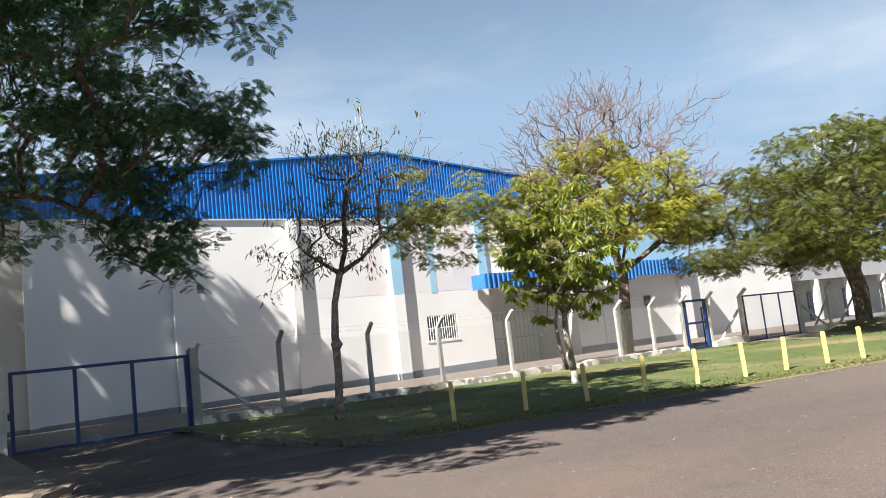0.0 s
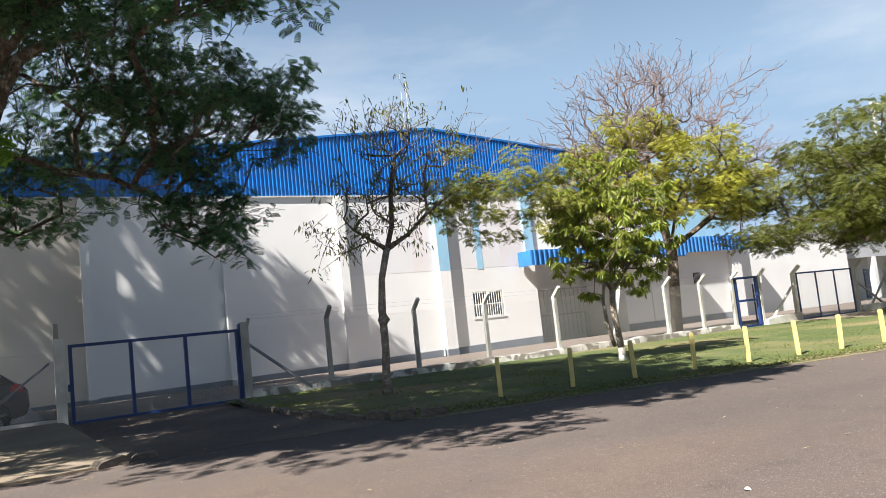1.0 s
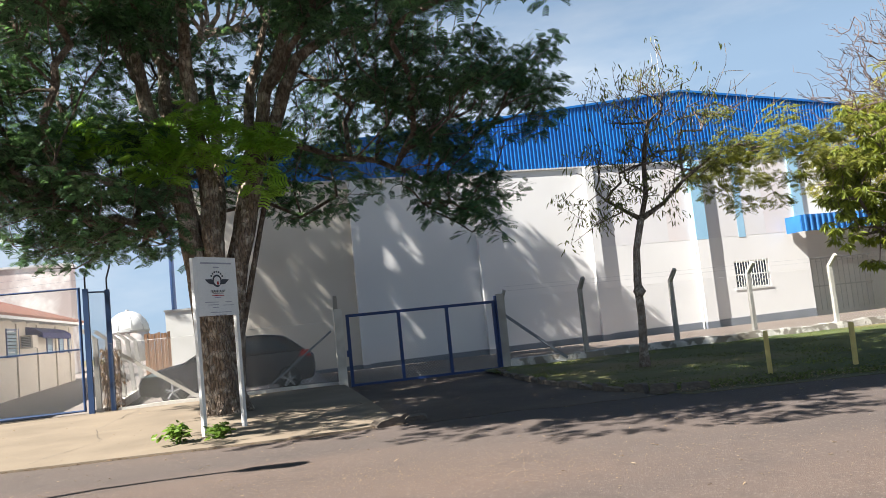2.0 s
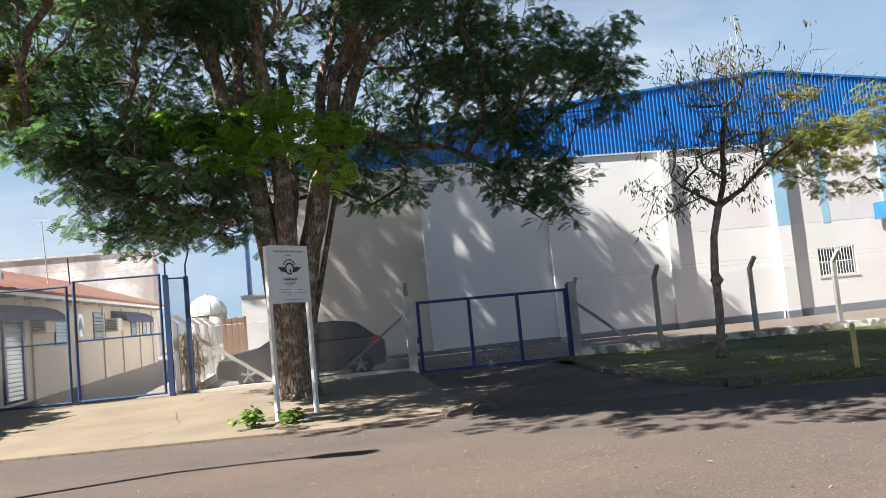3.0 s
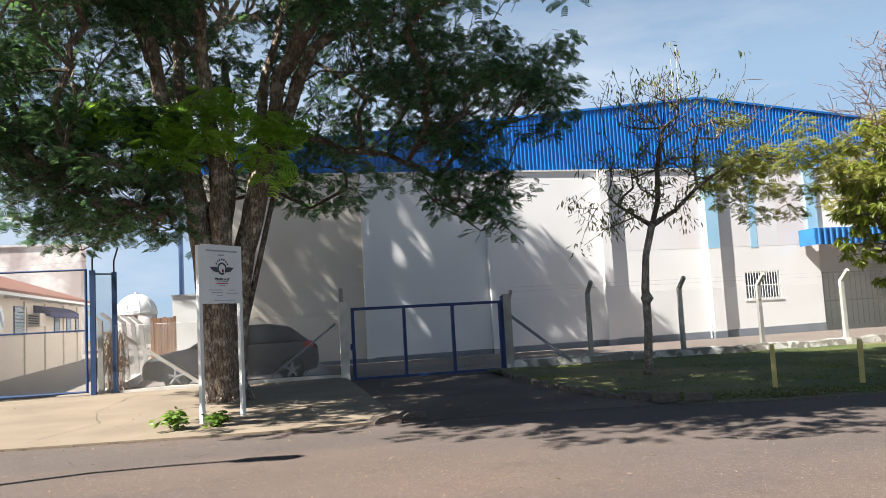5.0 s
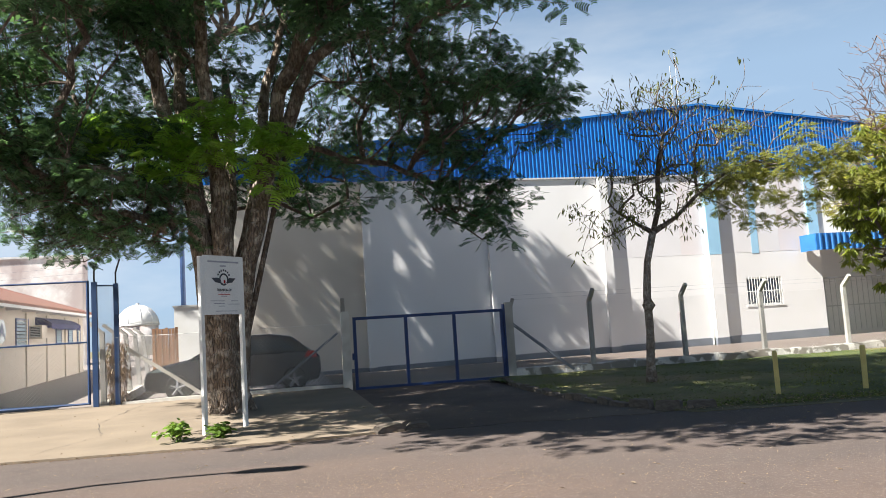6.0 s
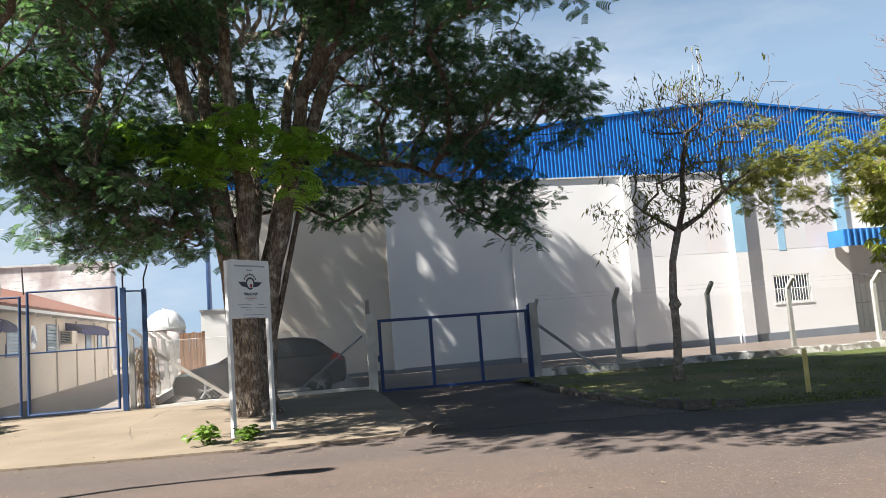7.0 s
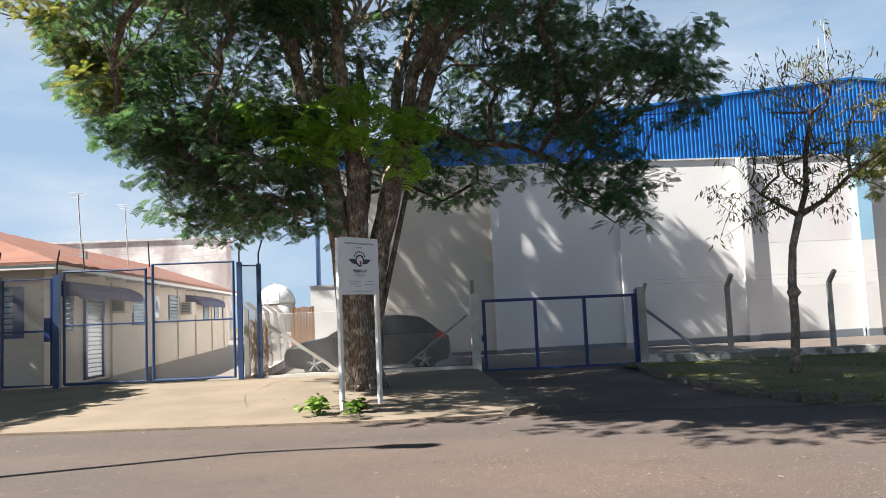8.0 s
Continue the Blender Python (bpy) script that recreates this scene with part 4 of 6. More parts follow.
bpy.data.objects.remove(probe)
letters.materials.clear()
letters.materials.append(M_INK)
lettering = part("lettering", letters, M_INK, panel)
lettering.matrix_local = pose(0.02, -0.04, 2.118, 90)

# ---- parked car ----
car = thing("parked_car", "black hatchback parked behind the fence", "car", "", (-0.97, 22.4, -0.065))
car.scale = (1.02, 1.0, 1.07)
lower = [(-2.18, 0.3), (-2.2, 0.52), (-2.12, 0.72), (-1.75, 0.85), (-1.05, 0.97), (-0.85, 1.0), (1.7, 1.02), (2.05, 0.98), (2.17, 0.85), (2.2, 0.55), (2.12, 0.3), (1.75, 0.22), (-1.8, 0.22)]
cabin = [(-1.1, 0.96), (-0.35, 1.36), (0.1, 1.45), (0.9, 1.46), (1.45, 1.38), (2.0, 0.98)]


def loft(profile, half, inset_low, z_low, inset_top, z_top, round_in=0.07):
    """A side profile lofted over the car's width, with rounded shoulders and sides leaning in."""
    g, n = Geo(), len(profile)
    for s in (-1.0, -0.9, 0.9, 1.0):
        for x, z in profile:
            lean = inset_low + (inset_top - inset_low) * min(1, max(0, (z - z_low) / (z_top - z_low)))
            k = round_in if abs(s) == 1.0 else 0.0
            cx = x * (1 - k * 0.25)
            cz = z_low + (z - z_low) * (1 - k * 0.8)
            g.v.append((cx, s * (half - lean), cz))
    for r in range(3):
        g.f += [(r * n + i, r * n + (i + 1) % n, (r + 1) * n + (i + 1) % n, (r + 1) * n + i) for i in range(n)]
    g.f += [tuple(range(n - 1, -1, -1)), tuple(range(3 * n, 4 * n))]
    return g


part("body", loft(lower, 0.88, 0.0, 0.22, 0.03, 1.0), M_CAR, car)
part("cabin", loft(cabin, 0.83, 0.0, 0.96, 0.18, 1.46), M_CAR, car)
for s in (-1, 1):
    for name, pts in (("side_window", [(-0.8, 1.02), (-0.25, 1.33), (0.35, 1.38), (0.4, 1.03)]), ("side_window", [(0.46, 1.03), (0.42, 1.38), (1.2, 1.34), (1.6, 1.05)])):
        g = Geo()
        for x, z in pts:
            yy = s * (0.83 - 0.18 * (z - 0.96) / 0.5 + 0.006)
            g.v += [(x, yy, z), (x, yy - s * 0.012, z)]
        g.f = [(0, 2, 4, 6), (7, 5, 3, 1)] + [(2 * i, 2 * i + 1, (2 * i + 3) % 8, (2 * i + 2) % 8) for i in range(4)]
        part(name, g, M_GLASS, car)
    part("door_handle", Geo().box(0.2, 0.38, s * 0.855, s * 0.88, 0.86, 0.89), M_CAR, car)
    part("tail_light", Geo().prism([(1.78, 0.84), (2.1, 0.82), (2.06, 0.98), (1.86, 0.99)], s * 0.8, s * 0.872), M_RED, car, "red tail light")
    part("headlight", Geo().prism([(-2.1, 0.62), (-1.7, 0.7), (-1.75, 0.82), (-2.08, 0.72)], s * 0.74, s * 0.86), M_LOUVRE, car)
    part("mirror", Geo().box(-0.78, -0.6, s * 0.86, s * 1.0, 1.0, 1.13), M_CAR, car)
    for x in (-1.38, 1.5):
        wheel = part("wheel", Geo().tube([(x, s * 0.7, 0.31), (x, s * 0.86, 0.31), (x, s * 0.895, 0.31)], [0.31, 0.31, 0.28], 24), M_RUBBER, car)
        part("rim", Geo().tube([(x, s * 0.86, 0.31), (x, s * 0.898, 0.31)], [0.21, 0.2], 20), M_DARK, wheel)
        for k in range(5):
            a = math.tau * k / 5 + 0.3
            part("spoke", Geo().tube([(x, s * 0.905, 0.31), (x + 0.2 * math.cos(a), s * 0.905, 0.31 + 0.2 * math.sin(a))], [0.035, 0.028], 4), M_ALLOY, wheel)

# ---- house on the far side of the tall gate ----
HX, HY0, HY1 = -9.0, 20.6, 42.0


house = thing("house", "long low rendered house with a red clay tile roof", "house")
part("side_wall", Geo().box(HX - 0.2, HX, HY0, HY1, -0.05, 3.15), M_HOUSE, house)
part("front_wall", Geo().box(-17.0, HX - 0.2, HY0, HY0 + 0.2, -0.05, 3.15), M_HOUSE, house)
part("back_wall", Geo().box(-17.0, -16.8, HY0 + 0.2, HY1, -0.05, 3.15).box(-16.8, HX - 0.2, HY1 - 0.2, HY1, -0.05, 3.15), M_HOUSE, house)
RX, RZ = -13.0, 4.75
for a, b in ((HX + 0.55, RX), (-17.6, RX)):
    g = Geo()
    za, n = 3.16, 44
    for i in range(n + 1):
        y = HY0 - 0.6 + (HY1 + 0.9 - HY0) * i / n
        zz = 0.035 if i % 2 else 0.0
        inset = max(0, 1 - (y - HY0 + 0.6) / 3.4)
        g.v += [(a, y, za + zz), (a + (b - a) * (1 - inset * 0.99), y, za + (RZ - za) * (1 - inset * 0.99) + zz), (a + (b - a) * (1 - inset * 0.99), y, za + (RZ - za) * (1 - inset * 0.99) - 0.08), (a, y, za - 0.08)]
    for i in range(n):
        g.f += [(4 * i + j, 4 * i + 4 + j, 4 * i + 4 + (j + 1) % 4, 4 * i + (j + 1) % 4) for j in range(4)]
    part("roof", g, M_TILE, house)
g = Geo()
g.v = [(HX + 0.55, HY0 - 0.6, 3.17), (-17.6, HY0 - 0.6, 3.17), (RX, HY0 + 2.8, RZ + 0.01), (HX + 0.55, HY0 - 0.6, 3.09), (-17.6, HY0 - 0.6, 3.09), (RX, HY0 + 2.8, RZ - 0.08)]
g.f = [(0, 1, 2), (5, 4, 3), (0, 3, 4, 1), (1, 4, 5, 2), (2, 5, 3, 0)]
part("hip_roof", g, M_TILE, house)
part("fascia", Geo().box(HX + 0.5, HX + 0.54, HY0 - 0.55, HY1 + 0.2, 2.98, 3.1), M_WHITE, house)
part("fascia", Geo().box(-17.5, HX + 0.5, HY0 - 0.58, HY0 - 0.54, 2.98, 3.1), M_WHITE, house)
for i in range(12):
    y = HY0 + 0.5 + i * 1.85
    part("rafter", Geo().box(HX + 0.003, HX + 0.5, y, y + 0.08, 2.94, 3.06), M_WHITE, house)
for y in (25.2, 29.4, 32.6, 35.4, 38.4, 41.0):
    part("pilaster", Geo().box(HX + 0.002, HX + 0.06, y, y + 0.14, 0, 2.9), M_HOUSE, house)


def louvre_window(y0, y1, z0, z1):
    w = new("window")
    w.parent = house
    part("frame", Geo().box(HX + 0.003, HX + 0.05, y0, y0 + 0.06, z0, z1).box(HX + 0.003, HX + 0.05, y1 - 0.06, y1, z0, z1).box(HX + 0.003, HX + 0.05, y0 + 0.06, y1 - 0.06, z1 - 0.06, z1).box(HX + 0.003, HX + 0.05, y0 + 0.06, y1 - 0.06, z0, z0 + 0.06), M_BLUE, w)
    part("backing", Geo().box(HX + 0.002, HX + 0.008, y0 + 0.06, y1 - 0.06, z0 + 0.06, z1 - 0.06), M_GLASS, w)
    n = 7
    for i in range(n):
        z = z0 + 0.08 + (z1 - z0 - 0.16) * i / n
        part("slat", Geo().prism([(HX + 0.012, z + 0.09), (HX + 0.02, z + 0.1), (HX + 0.055, z + 0.01), (HX + 0.047, z)], y0 + 0.07, y1 - 0.07), M_LOUVRE, w)


for y0, y1, z0, z1 in ((21.7, 22.3, 1.35, 2.45), (27.2, 28.4, 1.45, 2.4), (31.4, 32.9, 1.55, 2.6), (36.9, 37.8, 1.6, 2.5), (39.0, 39.8, 1.6, 2.5), (40.7, 41.3, 1.6, 2.5)):
    louvre_window(y0, y1, z0 + 0.1, z1 + 0.1)
hd = part("door", Geo().box(HX + 0.003, HX + 0.02, 23.2, 24.4, 0.05, 2.3), M_GLASS, house, "louvred glass door in a blue frame")
for i in range(17):
    z = 0.12 + i * 0.126
    part("slat", Geo().prism([(HX + 0.022, z + 0.1), (HX + 0.03, z + 0.11), (HX + 0.06, z + 0.01), (HX + 0.052, z)], 23.26, 24.34), M_LOUVRE, hd)
part("door_frame", Geo().box(HX + 0.003, HX + 0.08, 23.05, 23.2, 0.05, 2.4).box(HX + 0.003, HX + 0.08, 24.4, 24.55, 0.05, 2.4).box(HX + 0.003, HX + 0.08, 23.2, 24.4, 2.3, 2.4), M_BLUE, hd)
fw = new("window")
fw.parent = house
part("frame", Geo().box(-10.6, -9.5, HY0 - 0.05, HY0 - 0.003, 1.3, 1.36).box(-10.6, -9.5, HY0 - 0.05, HY0 - 0.003, 2.54, 2.6).box(-10.6, -10.54, HY0 - 0.05, HY0 - 0.003, 1.36, 2.54).box(-9.75, -9.5, HY0 - 0.05, HY0 - 0.003, 1.36, 2.54), M_BLUE, fw)
part("backing", Geo().box(-10.54, -9.75, HY0 - 0.02, HY0 - 0.004, 1.36, 2.54), M_GLASS, fw)
for i in range(8):
    z = 1.4 + i * 0.14
    part("slat", Geo().prism([(HY0 - 0.02, z + 0.1), (HY0 - 0.03, z + 0.11), (HY0 - 0.07, z + 0.01), (HY0 - 0.06, z)], -10.53, -9.76, "x"), M_LOUVRE, fw)


def awning(y0, y1, z):
    t = thing("awning", "dark navy canvas awning with a scalloped edge", "awning", "awnings on the house")
    part("canvas", Geo().prism([(HX + 0.004, z), (HX + 0.35, z - 0.1), (HX + 0.62, z - 0.28), (HX + 0.62, z - 0.33), (HX + 0.34, z - 0.14), (HX + 0.004, z - 0.05)], y0, y1), M_AWNING, t)
    n = round((y1 - y0) / 0.3)
    for i in range(n):
        a, s = y0 + (y1 - y0) * i / n, (y1 - y0) / n
        part("scallop", Geo().prism([(a, z - 0.33), (a + s, z - 0.33), (a + s, z - 0.45), (a + s * 0.5, z - 0.52), (a, z - 0.45)], HX + 0.6, HX + 0.62, "x"), M_AWNING, t)
    for y in (y0, y1 - 0.01):
        part("cheek", Geo().prism([(HX + 0.004, z - 0.05), (HX + 0.34, z - 0.15), (HX + 0.6, z - 0.34), (HX + 0.6, z - 0.45), (HX + 0.004, z - 0.45)], y, y + 0.01), M_AWNING, t)


awning(21.2, 26.4, 2.78)
awning(33.9, 38.7, 2.8)
for y in (25.2, 33.1):
    ac = thing("air_conditioner", "old beige box air conditioner in the house wall", "air conditioner", "air conditioners on the house")
    part("case", Geo().box(HX + 0.004, HX + 0.45, y, y + 0.75, 1.95, 2.45), M_HOUSE, ac)
    part("grille", Geo().box(HX + 0.05, HX + 0.4, y - 0.012, y - 0.002, 2.0, 2.4), M_DARK, ac)
    for i in range(6):
        part("fin", Geo().box(HX + 0.05, HX + 0.4, y - 0.03, y - 0.013, 2.02 + i * 0.065, 2.045 + i * 0.065), M_TRIM, ac)
emblem = thing("painted_emblem", "faded blue emblem painted on the house wall", "emblem")
part("disc", Geo().tube([(HX + 0.003, 29.9, 2.2), (HX + 0.012, 29.9, 2.2)], 0.42, 20), M_LOUVRE, emblem)
part("wedge", Geo().prism([(29.5, 1.9), (29.9, 2.5), (30.3, 1.9), (29.9, 2.1)], HX + 0.013, HX + 0.02, "x"), M_BLUEL, emblem)
for x, y, z in ((-10.15, 26.0, 5.85), (-10.35, 31.0, 6.2)):
    ant = thing("roof_antenna", "thin aerial mast on the tile roof", "antenna", "aerials on the house")
    part("mast", Geo().tube([(x, y, 3.5), (x - 0.14, y, z)], 0.02, 5), M_TRIM, ant)
    for k in range(0 if x < -11 else 3):
        part("rod", Geo().tube([(x - 0.42 + 0.06 * k, y, z - 0.08 * k + 0.05), (x + 0.16 - 0.06 * k, y, z - 0.08 * k)], 0.01, 4), M_TRIM, ant)
tank = thing("water_box", "small grey box on the tile roof", "tank")
part("box", Geo().prism([(-10.2, 3.45), (-10.02, 3.4), (-10.02, 3.95), (-10.2, 3.97)], 25.9, 26.1), M_GREYW, tank)

# ---- beyond ----
ware = thing("warehouse", "old whitewashed warehouse wall streaked with grime", "building")
part("wall", Geo().box(-34, -10.7, 50, 51.5, -0.42, 6.9), M_STAINED, ware)
part("coping", Geo().box(-34.1, -10.6, 49.9, 51.6, 6.9, 7.02), M_TRIM, ware)
dome = thing("domed_tank", "white domed tank far behind the fence", "tank")
part("drum", Geo().tube([(-10.72, 70, -0.42), (-10.72, 70, 3.2)], 1.62, 28), M_STAINED, dome, "", True)
part("dome", Geo().tube([(-10.72, 70, 3.2 + 1.66 * math.sin(a * math.pi / 20)) for a in range(10)], [1.64 * math.cos(a * math.pi / 20) for a in range(10)], 28), M_WHITE, dome, "", True)
part("ring", Geo().tube([(-10.72, 70, 3.14), (-10.72, 70, 3.26)], 1.7, 28), M_TRIM, dome)
for k in range(10):
    an = math.tau * k / 10
    part("rib", Geo().tube([(-10.72 + 1.66 * math.cos(e) * math.cos(an), 70 + 1.66 * math.cos(e) * math.sin(an), 3.2 + 1.68 * math.sin(e)) for e in (0.0, 0.3, 0.6, 0.9, 1.2, 1.5)], 0.03, 4), M_TRIM, dome)
part("cap", Geo().tube([(-10.72, 70, 4.84), (-10.72, 70, 5.02)], 0.14, 10), M_TRIM, dome)
boards = thing("board_fence", "rusty brown board fence panel", "fence")
for i in range(8):
    part("board", Geo().box(-3.72 + i * 0.1, -3.63 + i * 0.1, 27.0 + 0.01 * (i % 2), 27.03 + 0.01 * (i % 2), 0.2, 1.92 + 0.02 * math.sin(i * 2)), M_WOOD, boards)
white_wall = thing("white_wall", "white rendered boundary wall joining the hall", "wall")
part("panel", Geo().box(-3.3, L - 0.02, 29.4, 29.6, 0, 2.68), M_WHITE, white_wall)
part("coping", Geo().box(-3.34, L - 0.02, 29.36, 29.64, 2.68, 2.74), M_TRIM, white_wall)
pole = thing("blue_pole", "tall blue steel pole behind the court", "pole")
part("shaft", Geo().tube([(-3.43, 34, 0), (-3.43, 34, 9.5)], [0.11, 0.09], 12), M_BLUEL, pole, "", True)
part("cap", Geo().tube([(-3.43, 34, 9.5), (-3.43, 34, 9.6)], 0.11, 12), M_BLUE, pole)
mast = thing("roof_structure", "white steel structure far behind the umbrella tree", "structure")
for i in (0, 4):
    part("leg", Geo().tube([(76 + i * 2, 42, -0.42), (76 + i * 2, 42, 18.2)], 0.09, 6), M_WHITE, mast)
for z in (16.4, 17.3, 18.2):
    part("beam", Geo().box(75.8, 84.2, 41.9, 42.1, z, z + 0.15), M_WHITE, mast)

# ---- street lamp whose shadow lies on the road ----
lamp = thing("street_lamp", "steel street lamp with a single head", "street lamp")
LX, LY = -8.0, 7.0
part("pole", Geo().tube([(LX, LY, -0.02), (LX, LY, 6.6), (LX + 0.3, LY - 0.1, 7.0), (LX + 0.9, LY - 0.2, 7.15)], [0.07, 0.055, 0.045, 0.04], 10), M_TRIM, lamp, "", True)
part("head", Geo().tube([(LX + 0.85, LY - 0.2, 7.15), (LX + 1.0, LY - 0.22, 7.16), (LX + 1.5, LY - 0.3, 7.12), (LX + 1.6, LY - 0.31, 7.1)], [0.05, 0.13, 0.14, 0.06], 10), M_TRIM, lamp)

# ---- trees ----
def big_tree():
    rng = np.random.default_rng(5)
    t = thing("street_tree", "large spreading tree with feathery dark green leaves, many stems", "tree")
    bx, by = -0.8, 15.4
    trunk = Geo()
    sk = Skeleton(rng, (bx, by, 0.0))
    stems = [
        [(-1.02, 15.3, 1.2), (-1.16, 15.25, 2.9), (-1.28, 15.2, 3.9), (-1.52, 15.1, 4.7), (-1.8, 14.9, 5.9), (-2.0, 14.7, 7.0), (-2.4, 14.3, 8.0)],
        [(-1.0, 15.5, 1.2), (-1.1, 15.5, 2.9), (-1.25, 15.45, 4.2), (-1.49, 15.4, 5.7), (-1.52, 15.45, 6.65), (-1.6, 15.6, 8.2)],
        [(-0.82, 15.2, 1.2), (-0.82, 15.15, 3.05), (-0.8, 15.1, 4.15), (-1.0, 15.0, 5.5), (-1.04, 14.9, 6.4), (-1.06, 14.7, 7.6), (-0.9, 14.2, 9.0)],
        [(-0.66, 15.5, 1.2), (-0.42, 15.55, 3.05), (-0.17, 15.6, 4.15), (0.03, 15.7, 5.2), (0.0, 15.8, 5.9), (0.18, 15.9, 6.7), (0.5, 16.1, 7.8)],
        [(-0.6, 15.4, 1.2), (-0.4, 15.35, 2.8), (0.05, 15.3, 4.4), (0.33, 15.2, 6.0), (0.7, 15.0, 6.9), (1.1, 14.6, 7.8)],
        [(-0.62, 15.6, 1.2), (-0.38, 15.65, 2.9), (0.12, 15.5, 4.7), (0.7, 15.4, 6.05), (0.98, 15.3, 6.75), (1.7, 15.2, 7.2), (2.6, 15.0, 7.3)],
        [(-0.85, 15.75, 1.2), (-0.8, 16.0, 2.8), (-0.7, 16.8, 4.6), (-0.7, 17.7, 6.2), (-0.8, 18.7, 7.6)],
    ]
    radii = [0.2, 0.16, 0.19, 0.16, 0.17, 0.17, 0.14]
    for st, r in zip(stems, radii):
        pts = [(bx + (st[0][0] - bx) * 0.8, by + (st[0][1] - by) * 0.8, 0.02)] + st
        rads = [r * 1.35, r * 1.1, r, r * 0.88, r * 0.76, r * 0.64, r * 0.5, r * 0.35][:len(pts)]
        fine_pts, fine_r = [], []
        for u in np.linspace(0, len(pts) - 1, 34):
            i = min(int(u), len(pts) - 2)
            fine_pts.append(Vector(pts[i]).lerp(Vector(pts[i + 1]), u - i) + Vector((0.018 * math.sin(u * 5 + r * 90), 0.015 * math.cos(u * 4 + r * 70), 0)))
            fine_r.append((rads[i] + (rads[i + 1] - rads[i]) * (u - i)) * (1 + 0.05 * math.sin(u * 7.3 + r * 50)))
        trunk.tube(fine_pts, fine_r, 18, wob=0.07)
        sk.stem(st[3:], 0)
    for a in range(9):
        an = a * 0.72 + 0.2
        trunk.tube([(bx + 0.22 * math.cos(an), by + 0.22 * math.sin(an), 0.55), (bx + 0.33 * math.cos(an), by + 0.33 * math.sin(an), 0.2), (bx + 0.5 * math.cos(an), by + 0.5 * math.sin(an), 0.0)], [0.1, 0.12, 0.05], 8)
    part("trunk", trunk, M_BARK, t, "brown fissured stems joined at the foot", True)
    clumps = []
    for i in range(3000):
        if len(clumps) >= 230:
            break
        d = rng.normal(0, 1, 3)
        d /= np.linalg.norm(d)
        rad = rng.uniform(0.55, 1.0) ** 0.5
        x, y, z = -0.75 + d[0] * 5.7 * rad, 14.2 + d[1] * 7.2 * rad, 7.1 + d[2] * 3.9 * rad
        out = math.hypot((x + 0.75) / 5.7, (y - 14.2) / 7.2)
        floor_z = 5.3 - 1.3 * out ** 2 + (1.6 if y < 13 else 0.0) + max(0, 11.5 - y) * 0.25
        if x < -2.0 and y > 12:
            floor_z -= 1.2
        if x > 3.0 and y < 16:
            floor_z = max(floor_z, 5.0)
        if x < -5.4 or (x < -4.8 and z < 4.6 + (-4.8 - x) * 1.8):
            continue
        if z < floor_z or (z > 9.2 and rng.random() < 0.3):
            continue
        clumps.append((x, y, z, rng.uniform(0.55, 0.95)))
    side = 0
    while side < 85:
        x, y, z = rng.uniform(-6.2, -1.2), rng.uniform(9.5, 19.0), rng.uniform(3.3, 9.0)
        if ((x + 1.8) / 4.6) ** 2 + ((y - 14.6) / 5.0) ** 2 + ((z - 6.4) / 3.6) ** 2 > 1 or z < 3.4 + 0.45 * abs(x + 3.6) + (max(0, 14.0 - y) * 0.7 if x > -4 else 0) + (1.6 if x > -2.2 and y < 16 else 0):
            continue
        clumps.append((x, y, z, rng.uniform(0.5, 0.8)))
        side += 1
    for i in range(34):
        clumps.append((rng.uniform(-2.6, 3.2), rng.uniform(15.8, 19.0), rng.uniform(6.2, 10.2), rng.uniform(0.5, 0.8)))
    # upper crown, out of view, filled out for its shade on road and drive
    high, top = 0, []
    while high < 290:
        x, y, z = rng.uniform(-8.0, 3.3), rng.uniform(5.0, 15.0), rng.uniform(7.6, 12.2)
        if ((x + 1.9) / 6.6) ** 2 + ((y - 11.4) / 7.9) ** 2 + ((z - 8.2) / 4.4) ** 2 > 1 or x > 3.3 - max(0, 8.5 - y) * 0.5 or (x < -4.5 and z - 1.3 < 0.52 * math.hypot(x, y)):
            continue
        if y + 0.284 * z < (8.4 if x + 0.936 * z > 3.5 else 9.3 if x + 0.936 * z > 1.7 else 10.8) + 0.5 * math.sin(x * 1.3) or (x < -4 and rng.random() < 0.35):
            continue
        top.append((x, y, z, rng.uniform(0.6, 1.0)))
        high += 1
    # unseen high boughs, added so that their shade lies along the road's edge
    boughs = []
    for i in range(80):
        gx, z = rng.uniform(2.6, 11.5), rng.uniform(8.0, 10.6)
        gy = road_edge(gx) + rng.uniform(-1.15, 0.5) * (0.35 + 0.1 * (gx - 3.2) if gx < 9 else 0.6)
        boughs.append((gx - 0.936 * z, gy - 0.284 * z, z, rng.uniform(0.6, 0.9)))
